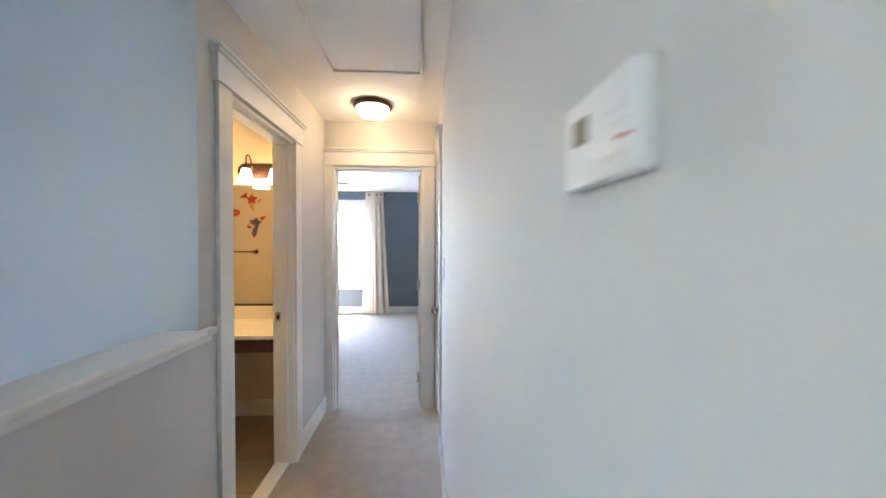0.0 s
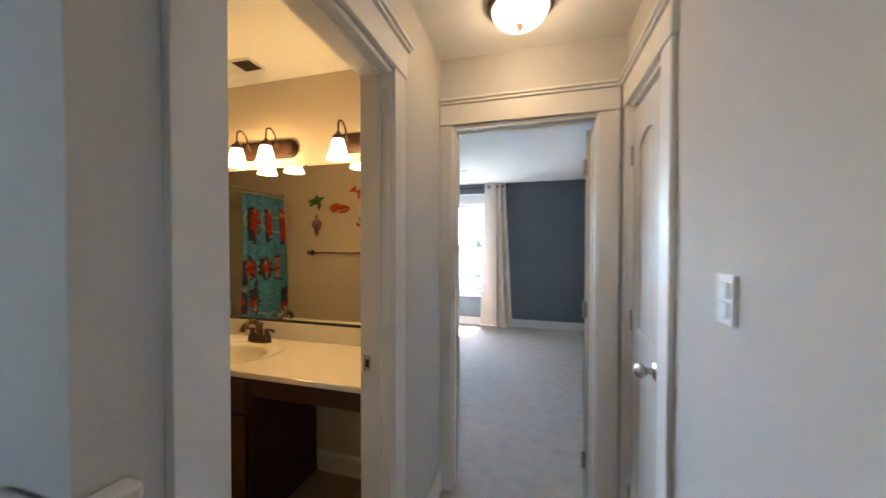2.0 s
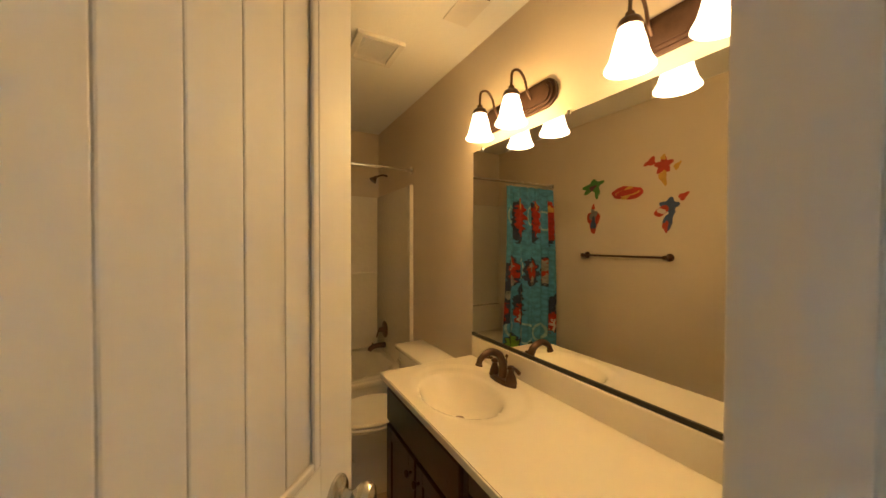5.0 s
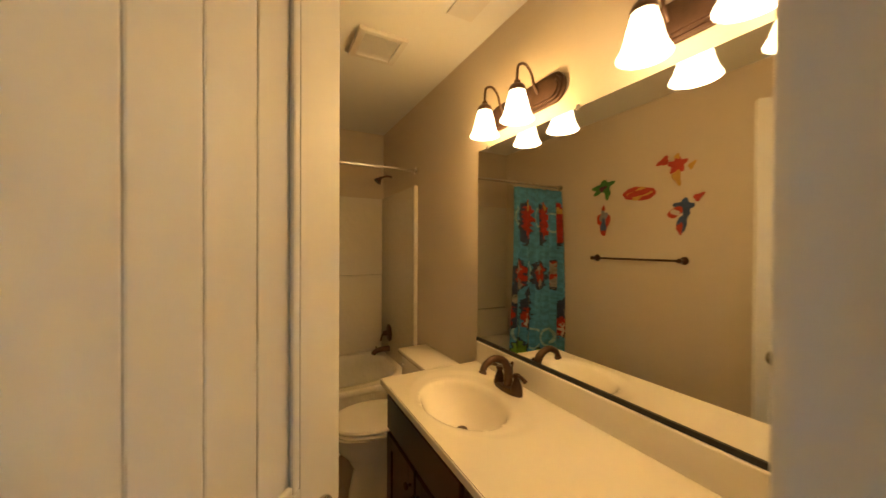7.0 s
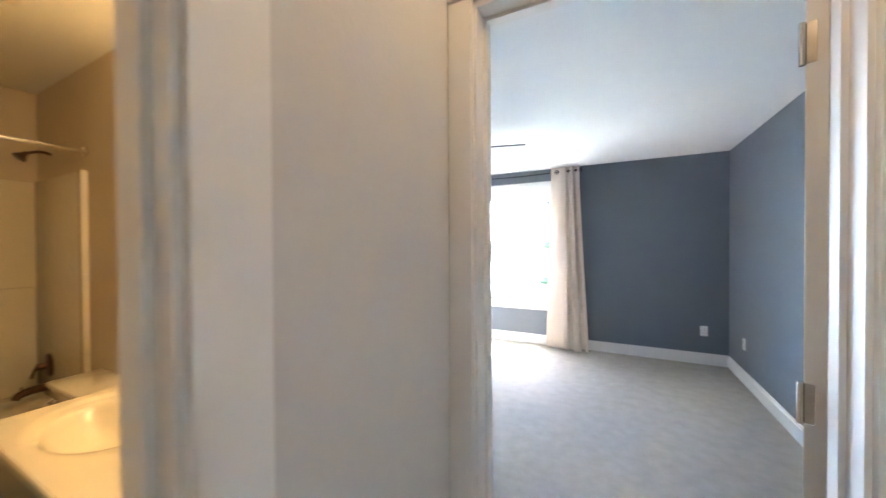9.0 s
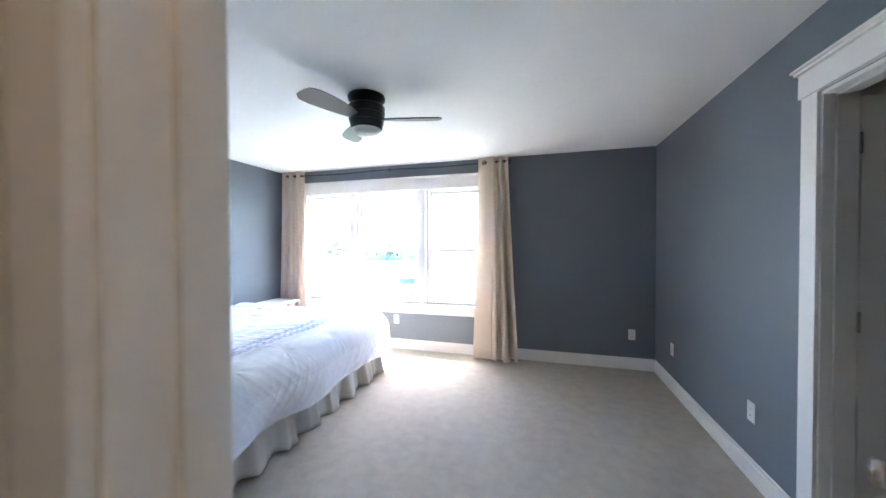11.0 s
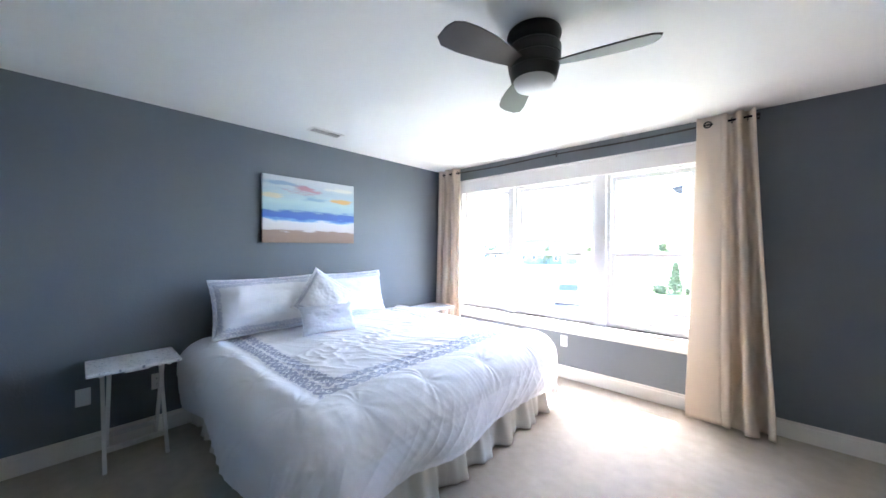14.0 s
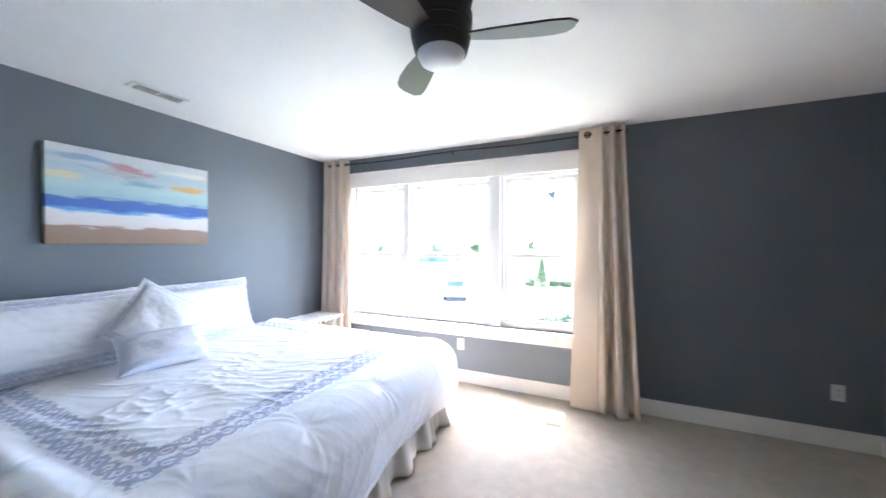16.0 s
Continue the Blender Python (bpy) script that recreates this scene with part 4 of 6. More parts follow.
def shower_fold(u, v):
    y = 3.0 + (0.56 + 0.075 * (1 - v)) * u
    ph = 2 * math.pi * (5.6 * u + 0.25 * math.sin(3.0 * u + 1.2 * v))
    a = 0.020 + 0.012 * (1 - v)
    x = TF + 0.004 + a * math.sin(ph) + 0.008 * math.sin(2.3 * ph + 2 * v)
    z = 0.055 + 1.865 * v + 0.012 * math.sin(ph * 1.0 + 1.0) * (1 - v) - (0.008 * (1 + math.sin(ph))) * v - 0.05 * u * (1 - v) ** 6 + 0.03 * (u ** 2) * (1 - v)
    return (x + 0.052 - 0.045 * v ** 4, y, z)


bm = bmesh.new()
surface(bm, 150, 60, shower_fold)
sc = part("cloth", bm, M_PRINT, cur, smooth="all")
sc.modifiers.new("thick", "SOLIDIFY").thickness = 0.0015
for k in range(7):
    y = 3.02 + 0.52 * k / 6
    bm = bmesh.new()
    tube(bm, [(TF + 0.022 * math.cos(a), y, 1.938 + 0.026 * math.sin(a)) for a in [2 * math.pi * i / 16 for i in range(17)]], 0.002, 6)
    part("ring", bm, M_CHROME, cur, smooth=True)

# toilet
tx = -2.88
toi = thing("toilet", tx, 4.2, 0.0, "white two-piece toilet with closed lid beside the vanity", "toilet")
bm = bmesh.new()
prof = [(0.0, 0.115, 0.20, 0.16), (0.05, 0.11, 0.19, 0.15), (0.16, 0.10, 0.16, 0.13), (0.24, 0.13, 0.20, 0.11), (0.32, 0.165, 0.25, 0.05), (0.385, 0.183, 0.275, 0.015), (0.395, 0.185, 0.278, 0.01)]
rings = []
for z, rx, ry, back in prof:
    cy = 4.02 + back * 0.35
    rings.append([bm.verts.new((tx + rx * math.cos(a) * (1.0 if math.sin(a) < 0 else 1.0), cy + ry * math.sin(a), z)) for a in [2 * math.pi * i / 36 for i in range(36)]])
for a, b in zip(rings, rings[1:]):
    for i in range(36):
        bm.faces.new((a[i], a[(i + 1) % 36], b[(i + 1) % 36], b[i]))
bm.faces.new(rings[-1])
bm.faces.new(rings[0][::-1])
box(bm, tx - 0.10, tx + 0.10, 4.10, 4.30, 0.02, 0.385, 0.03)
part("bowl", bm, M_PORCELAIN, toi, smooth=True)
for name, z0, z1, g1 in (("seat", 0.397, 0.414, 1.0), ("lid", 0.416, 0.438, 0.985)):
    bm = bmesh.new()
    lathe(bm, [(0.0, z0), (0.98, z0), (1.0, z0 + 0.005), (1.0, z1 - 0.008), (0.96, z1), (0.0, z1 + 0.004)], tx, 4.015, 40, 0.188 * g1, 0.245 * g1)
    part(name, bm, M_PORCELAIN, toi, smooth=True)
part("tank", boxed(tx - 0.205, tx + 0.205, 4.255, BATH_N - 0.008, 0.36, 0.695, bev=0.025), M_PORCELAIN, toi, smooth=True)
part("tank_lid", boxed(tx - 0.22, tx + 0.22, 4.235, BATH_N - 0.004, 0.695, 0.728, bev=0.014), M_PORCELAIN, toi, smooth=True)
bm = bmesh.new()
tube(bm, bent([(tx - 0.15, 4.255, 0.64), (tx - 0.15, 4.235, 0.64), (tx - 0.09, 4.23, 0.632)]), 0.007, 8)
part("flush_lever", bm, M_CHROME, toi, smooth=True)

# towel bar and decals on the south wall
tb = thing("towel_bar", -2.57, BATH_S, 1.30, "oil-rubbed bronze towel bar on the bath wall", "towel bar")
bm = bmesh.new()
tube(bm, [(-2.90, BATH_S + 0.06, 1.305), (-2.24, BATH_S + 0.06, 1.305)], 0.008, 12)
part("bar", bm, M_BRONZE, tb, smooth=True)
for x in (-2.90, -2.24):
    bm = bmesh.new()
    lathe(bm, [(0.0, 0.0), (0.028, 0.0), (0.026, 0.01), (0.012, 0.025), (0.010, 0.05), (0.016, 0.058), (0.016, 0.068), (0.0, 0.075)], segs=18)
    bmesh.ops.rotate(bm, verts=bm.verts, cent=(0, 0, 0), matrix=Matrix.Rotation(radians(-90), 3, "X"))
    bmesh.ops.translate(bm, verts=bm.verts, vec=(x, BATH_S + 0.001, 1.305))
    part("post", bm, M_BRONZE, tb, smooth=True)


def splotch(cx, cz, rx, rz, seed, tilt=0.0, spikes=5):
    bm = bmesh.new()
    rnd = random.Random(seed)
    ph = rnd.random() * 6
    pts = []
    for i in range(28):
        a = 2 * math.pi * i / 28
        r = 0.80 + 0.22 * math.sin(spikes * a + ph) + 0.10 * rnd.random()
        px, pz = rx * r * math.cos(a), rz * r * math.sin(a)
        pts.append((cx + px * math.cos(tilt) - pz * math.sin(tilt), cz + px * math.sin(tilt) + pz * math.cos(tilt)))
    return bm, pts


def decal(cx, cz, label, layers):
    ob = thing("wall_decal", cx, BATH_S, cz, label, "wall decal", "wall decals")
    for k, (dx, dz, rx, rz, seed, tilt, spikes, mat) in enumerate(layers):
        bm, pts = splotch(cx + dx, cz + dz, rx, rz, seed, tilt, spikes)
        prism(bm, pts, BATH_S + 0.0006 + 0.0006 * k, BATH_S + 0.0012 + 0.0006 * k, "y")
        part("colour_patch", bm, mat, ob)


D_GREEN = material("decal_green", (0.05, 0.19, 0.05), 0.4, vary=0.3, scale=30)
D_PURPLE = material("decal_purple", (0.10, 0.03, 0.06), 0.4, vary=0.3, scale=30)
D_RED = material("decal_red", (0.42, 0.04, 0.03), 0.4, vary=0.25, scale=30)
D_GOLD = material("decal_gold", (0.55, 0.33, 0.07), 0.4, vary=0.25, scale=30)
D_GREY = material("decal_grey", (0.22, 0.23, 0.26), 0.4, vary=0.25, scale=30)
D_BLUE = material("decal_blue", (0.04, 0.08, 0.20), 0.4, vary=0.25, scale=30)
D_PALE = material("decal_pale", (0.55, 0.50, 0.42), 0.4, vary=0.1, scale=30)
decal(-2.855, 1.88, "green and purple vinyl wall decal", [(0, 0, 0.11, 0.055, 3, 0.3, 5, D_GREEN), (0.04, -0.05, 0.03, 0.06, 4, 0.2, 3, D_GREEN), (0.0, -0.01, 0.04, 0.022, 8, 0.4, 3, D_PURPLE)])
decal(-2.552, 1.79, "red and gold oval vinyl wall decal", [(0, 0, 0.125, 0.07, 11, 0.12, 2, D_RED), (0, 0.0, 0.095, 0.045, 12, 0.12, 4, D_GOLD), (0, 0.005, 0.085, 0.032, 13, 0.12, 2, D_RED)])
decal(-2.29, 1.93, "red and gold vinyl wall decal", [(0, 0.02, 0.065, 0.06, 21, 0.2, 5, D_RED), (0.0, -0.065, 0.03, 0.06, 22, 0.2, 3, D_GOLD), (-0.09, 0.06, 0.05, 0.03, 23, 0.5, 3, D_RED), (0, 0.075, 0.02, 0.022, 24, 0, 3, D_GOLD), (0.09, 0.0, 0.035, 0.02, 25, 0.9, 3, D_GOLD)])
decal(-2.845, 1.61, "grey and red vinyl wall decal", [(0, -0.02, 0.065, 0.10, 31, 0, 3, D_RED), (0, 0.03, 0.04, 0.065, 32, 0, 4, D_GREY), (0, 0.10, 0.018, 0.025, 33, 0, 3, D_RED), (0, -0.04, 0.03, 0.06, 34, 0, 3, D_BLUE)])
decal(-2.25, 1.63, "blue and red vinyl wall decal", [(0, 0.03, 0.07, 0.06, 41, 0.3, 5, D_BLUE), (0.0, -0.06, 0.035, 0.09, 42, -0.3, 3, D_BLUE), (-0.05, 0.0, 0.05, 0.045, 43, 0, 2, D_RED), (-0.05, 0.0, 0.03, 0.026, 44, 0, 2, D_PALE), (0.09, 0.09, 0.04, 0.025, 45, 0.6, 3, D_RED), (-0.02, -0.11, 0.022, 0.045, 46, 0, 3, D_RED)])

# ceiling vents in the bath
ef = thing("exhaust_fan", -2.735, 3.99, H, "cream bath exhaust fan grille on the ceiling", "exhaust fan")
bm = bmesh.new()
for a, b, c, d in ((-2.86, -2.61, 3.865, 3.90), (-2.86, -2.61, 4.08, 4.115), (-2.86, -2.83, 3.90, 4.08), (-2.64, -2.61, 3.90, 4.08)):
    box(bm, a, b, c, d, H - 0.022, H - 0.001, 0.004)
part("frame", bm, M_GRILLE, ef)
# dark sheet behind the slats, for the shade inside the fan
part("shade_backing", boxed(-2.83, -2.64, 3.90, 4.08, H - 0.003, H - 0.001), M_DARK, ef)
for k in range(15):
    part("slat", boxed(-2.829 + 0.0128 * k, -2.8245 + 0.0128 * k, 3.90, 4.08, H - 0.014, H - 0.010), M_GRILLE, ef)
rg = thing("ceiling_vent", -2.19, 4.25, H, "white bath ceiling register, half covered by a plate", "ceiling vent")
part("plate", boxed(-2.35, -2.02, 4.19, 4.32, H - 0.006, H - 0.001, bev=0.002), M_GRILLE, rg)
# the opening is a dark sheet on the plate, coloured like its shade
part("opening", boxed(-2.15, -2.035, 4.205, 4.305, H - 0.0075, H - 0.0058), M_DARK, rg, "dark sheet coloured as the shade in the grille opening")
for k in range(7):
    part("slat", boxed(-2.146 + 0.016 * k, -2.141 + 0.016 * k, 4.206, 4.304, H - 0.010, H - 0.0076), M_BRONZE, rg)

# floor tiles of the bath
setting("trim_threshold", boxed(HALL_L - 0.12, HALL_L - 0.03, BA[0] + 0.016, BA[1] - 0.016, -0.003, 0.012, bev=0.004), M_TRIM, "pale threshold strip at the bath door")
tile_mesh = mesh_of("tile", boxed(0.0015, 0.309, 0.0015, 0.2935, -0.003, 0.003, bev=0.0015), M_TILE)
floor_bath = bpy.data.objects["floor_bath"]
for i in range(7):
    for j in range(5):
        tl = new("tile", tile_mesh)
        tl.parent = floor_bath
        tl.location = (TF + 0.004 + 0.3107 * i, BATH_S + 0.295 * j, 0)

# ---- bedroom things ----


def band_material(name, base_mat_colour, inner, outer, mode, depth=0.75):
    """White cotton with a lacy blue band; the map is in metres."""
    m = material(name, base_mat_colour, 0.85, vary=0.02, scale=4, bump=0.22, bump_scale=40)
    n, l = m.node_tree.nodes, m.node_tree.links
    b = n["Principled BSDF"]
    base = b.inputs["Base Color"].links[0].from_socket
    uvn = n.new("ShaderNodeTexCoord")
    sep = n.new("ShaderNodeSeparateXYZ")
    l.new(uvn.outputs["UV"], sep.inputs[0])

    def math_node(op, a, b2=None):
        k = n.new("ShaderNodeMath")
        k.operation = op
        for i, v in enumerate((a, b2)):
            if v is None:
                continue
            if isinstance(v, (int, float)):
                k.inputs[i].default_value = v
            else:
                l.new(v, k.inputs[i])
        return k.outputs[0]

    ax = math_node("ABSOLUTE", sep.outputs[0]) if mode == "frame" else sep.outputs[0]
    ay = math_node("ABSOLUTE", sep.outputs[1])
    d = math_node("MAXIMUM", math_node("SUBTRACT", ax, outer[0]), math_node("SUBTRACT", ay, outer[1]))
    w = inner
    t = math_node("DIVIDE", math_node("ADD", d, w), w)          # 0 inner edge, 1 outer edge
    inside = math_node("MULTIPLY", math_node("GREATER_THAN", t, 0.0), math_node("LESS_THAN", t, 1.0))
    # two rows of scrolls with a leafy ground between them
    side = math_node("GREATER_THAN", math_node("SUBTRACT", ax, outer[0]), math_node("SUBTRACT", ay, outer[1]))
    run = math_node("ADD", math_node("MULTIPLY", side, sep.outputs[1]), math_node("MULTIPLY", math_node("SUBTRACT", 1.0, side), sep.outputs[0]))
    nz = n.new("ShaderNodeTexNoise")
    nz.inputs["Scale"].default_value, nz.inputs["Detail"].default_value = 45, 2
    l.new(uvn.outputs["UV"], nz.inputs["Vector"])
    wob = math_node("MULTIPLY", math_node("SUBTRACT", nz.outputs["Fac"], 0.5), 0.045)
    mask = None
    pitch = w * 0.36
    for row, shift in ((0.27, 0.0), (0.73, 0.5)):
        cell = math_node("MULTIPLY", math_node("SUBTRACT", math_node("FRACT", math_node("ADD", math_node("DIVIDE", math_node("ADD", run, wob), pitch), shift)), 0.5), pitch)
        across = math_node("ADD", math_node("MULTIPLY", math_node("SUBTRACT", t, row), w), wob)
        r = math_node("SQRT", math_node("ADD", math_node("MULTIPLY", cell, cell), math_node("MULTIPLY", across, across)))
        ringm = math_node("LESS_THAN", math_node("ABSOLUTE", math_node("SUBTRACT", r, pitch * 0.40)), pitch * 0.13)
        dot = math_node("LESS_THAN", r, pitch * 0.14)
        one = math_node("MAXIMUM", ringm, dot)
        mask = one if mask is None else math_node("MAXIMUM", mask, one)
    vor = n.new("ShaderNodeTexVoronoi")
    vor.inputs["Scale"].default_value = 75
    l.new(uvn.outputs["UV"], vor.inputs["Vector"])
    leaf = math_node("LESS_THAN", vor.outputs["Distance"], 0.34)
    mask = math_node("MULTIPLY", inside, math_node("MAXIMUM", mask, math_node("MULTIPLY", leaf, 0.55)))
    mask = math_node("MULTIPLY", mask, depth)
    mx = n.new("ShaderNodeMix")
    mx.data_type = "RGBA"
    l.new(mask, mx.inputs[0])
    l.new(base, mx.inputs[6])
    mx.inputs[7].default_value = (0.27, 0.31, 0.47, 1)
    l.new(mx.outputs[2], b.inputs["Base Color"])
    return m


BY, BXF, BHW = 6.64, -2.39, 0.955        # bed's middle, start of the foot's curve, half of the flat top
TOPZ, ROUND = 0.665, 0.16

bed = thing("bed", -3.2, BY, 0.0, "king-size bed with white pleated bed skirt", "bed")
part("box_spring", boxed(BED_W + 0.03, -2.34, BY - 0.96, BY + 0.96, 0.10, 0.36, bev=0.02), M_SKIRT, bed)
part("mattress", boxed(BED_W + 0.03, -2.34, BY - 0.96, BY + 0.96, 0.362, 0.60, bev=0.05), M_LINEN, bed)
bm = bmesh.new()
for x in (-4.05, -2.5):
    for y in (BY - 0.85, BY + 0.85):
        box(bm, x - 0.03, x + 0.03, y - 0.03, y + 0.03, 0.0, 0.10)
part("frame_legs", bm, M_DARK, bed)


def skirt_line(s):
    """A walk round three sides of the bed, s in metres, with its outward way."""
    x0, x1, y0, y1 = BED_W + 0.04, -2.31, BY - 0.99, BY + 0.99
    a, b = x1 - x0, y1 - y0
    if s < a:
        return x0 + s, y0, 0, -1
    if s < a + b:
        return x1, y0 + s - a, 1, 0
    return x1 - (s - a - b), y1, 0, 1


SK = 2 * (-2.31 - BED_W - 0.04) + 1.98


def skirt(u, v):
    s = u * SK
    x, y, nx, ny = skirt_line(min(s, SK - 1e-6))
    ph = s * 21 + 1.6 * math.sin(s * 2.3)
    wave = math.sin(ph + 0.55 * math.sin(2 * ph)) + 0.35 * math.sin(s * 47 + 2 * math.sin(s * 5))
    k = (0.004 + 0.026 * (1 - v)) * wave + 0.05 * (1 - v)
    return (x + nx * k, y + ny * k, 0.012 + 0.36 * v)


bm = bmesh.new()
surface(bm, 620, 10, skirt)
sk = part("bed_skirt", bm, M_SKIRT, bed, "white gathered bed skirt", smooth="all")
sk.modifiers.new("thick", "SOLIDIFY").thickness = 0.003

M_COMF = band_material("comforter_cotton", (0.87, 0.87, 0.91), 0.19, (1.66, 0.90), "u")


def drape(d):
    """Out and down for an arc length past the flat top."""
    q = ROUND * math.pi / 2
    if d <= q:
        return ROUND * math.sin(d / ROUND), ROUND * (1 - math.cos(d / ROUND))
    return ROUND + 0.10 * (d - q), ROUND + 0.99 * (d - q)


FLAT = 1.77
AX0, AX1 = 0.0, FLAT + 0.52
AY1 = BHW + 0.52


TUFTS = [(1.16, 1.0), (0.20, 1.02), (0.68, 1.03), (1.64, 1.0), (1.84, 0.60), (1.86, 0.12), (1.84, -0.38), (1.83, -0.80), (1.64, -1.0), (1.16, -1.02), (0.68, -1.0), (0.22, -1.03)]


def gathers(ax, ay):
    """Pinched tufts outside the border, with fine creases that fan out from each."""
    z = 0.0
    for k, (tx0, ty0) in enumerate(TUFTS):
        px, py = ax - tx0, ay - ty0
        r = math.hypot(px, py)
        if r > 0.34:
            continue
        a = math.atan2(py, px)
        fade = (1 - r / 0.34) ** 1.5
        z -= 0.013 * math.exp(-(r / 0.05) ** 2)
        z += 0.0042 * fade * min(1, r / 0.05) * math.sin(a * 11 + 1.6 * math.sin(a * 4 + k) + k) * (0.55 + 0.45 * math.sin(a * 3 + k * 1.7))
    return z


def comforter(u, v):
    ax = AX0 + (AX1 - AX0) * u
    ay = -AY1 + 2 * AY1 * v
    x0 = BXF - FLAT
    dx = max(0.0, ax - FLAT)
    dy = max(0.0, abs(ay) - BHW)
    sy = 1 if ay > 0 else -1
    corner = dx > 0 and dy > 0
    d = math.hypot(dx, dy) if corner else dx + dy
    th = math.atan2(dx, dy) if d > 0 else 0.0
    # the corners hang lower than the sides
    d = min(d, 0.515 + 0.13 * math.sin(2 * th) if corner else 0.515)
    out, down = drape(d) if d > 0 else (0.0, 0.0)
    if d > 0:
        nx, ny = (dx / math.hypot(dx, dy), dy / math.hypot(dx, dy))
    else:
        nx = ny = 0.0
    x = x0 + min(ax, FLAT) + nx * out
    y = BY + sy * (min(abs(ay), BHW) + ny * out)
    z = TOPZ - down
    p = Vector((ax, ay, 0.0))
    bend = Vector((noise.noise(p * 2.1), noise.noise(p * 2.1 + Vector((5, 5, 5))), 0))
    big = 0.016 * noise.noise(p * 1.5) + 0.008 * noise.noise(p * 3.6 + Vector((7, 1, 0)))
    # long soft creases run along the bed on its flat middle
    q = Vector((ax * 2.4 + ay * 1.5, ay * 8.0 - ax * 4.2, 2.0)) + 1.1 * bend
    crease = (1 - abs(noise.noise(q))) ** 4
    fine = (1 - abs(noise.noise(q * 2.0 + Vector((3, 9, 1))))) ** 5
    middle = 1.0 if (ax < 1.5 and abs(ay) < 0.74) else max(0.0, 1 - max(ax - 1.5, abs(ay) - 0.74) / 0.15)
    soft = noise.noise(Vector((ax * 2.6, ay * 2.6, 6.0)) + 0.6 * bend)
    wrinkle = (0.0085 * crease + 0.0055 * fine) * (0.22 + 0.78 * middle) * (0.85 + 0.4 * noise.noise(p * 2.4 + Vector((1, 4, 2))))
    # the plain outer panel is plumper than the bordered middle
    rim = max(0.0, max((ax - 1.66) / 0.2, (abs(ay) - 0.90) / 0.2))
    puff = 0.018 * math.sin(math.pi * min(1.0, rim * 0.5)) - 0.006 * math.exp(-((rim - 0.0) / 0.25) ** 2)
    loft = puff + big + wrinkle + 0.004 * soft + gathers(ax, ay)
    near, foot = FLAT, FLAT + 0.45 * math.pi / 2
    if dx <= 0:
        along = ax if sy < 0 else foot + 2 * BHW + 0.45 * math.pi / 2 + FLAT - ax
    elif dy <= 0:
        along = foot + ay + BHW
    else:
        along = near + 0.45 * th if sy < 0 else foot + 2 * BHW + 0.45 * (math.pi / 2 - th)
    hang = max(0.0, down - 0.08)
    swell = math.sin(along * 6.1 + 1.3 * math.sin(along * 2.3))
    fold = hang * (0.085 * swell + 0.06 * math.sin(along * 13.5 + 0.7) * noise.noise(Vector((along * 1.3, 0, 8))))
    # slanting pull lines near the hem
    slant = noise.noise(Vector((along * 11.0 + hang * 9.0, hang * 3.0, 3.0)) + 0.6 * bend)
    fold += 0.026 * min(1, hang * 5) * (1 - abs(slant)) ** 4 * max(0.0, 0.35 + noise.noise(Vector((along * 2.2, 2, 8))))
    belly = 0.045 * math.sin(math.pi * min(1, max(0.0, down) / 0.40))
    k = fold + belly + (loft if d > 0.12 else loft * d / 0.12)
    x += nx * k
    y += sy * ny * k
    z += loft * (1 - min(1, d / 0.25)) + 0.032 * (noise.noise(Vector((along * 1.9, 1, 5))) * min(1, hang * 3))
    return (x, y, max(z, 0.10))


bm = bmesh.new()
NU, NV = 310, 410
surface(bm, NU, NV, comforter)
uvl = bm.loops.layers.uv.verify()
for fc in bm.faces:
    for lp in fc.loops:
        a, b2 = lp[uvl].uv
        lp[uvl].uv = (AX0 + (AX1 - AX0) * a, -AY1 + 2 * AY1 * b2)
com = single("comforter", bm, M_COMF, "puffy white comforter with blue lace border, spread over the bed", "comforter", smooth="all")
com.modifiers.new("thick", "SOLIDIFY").thickness = 0.012


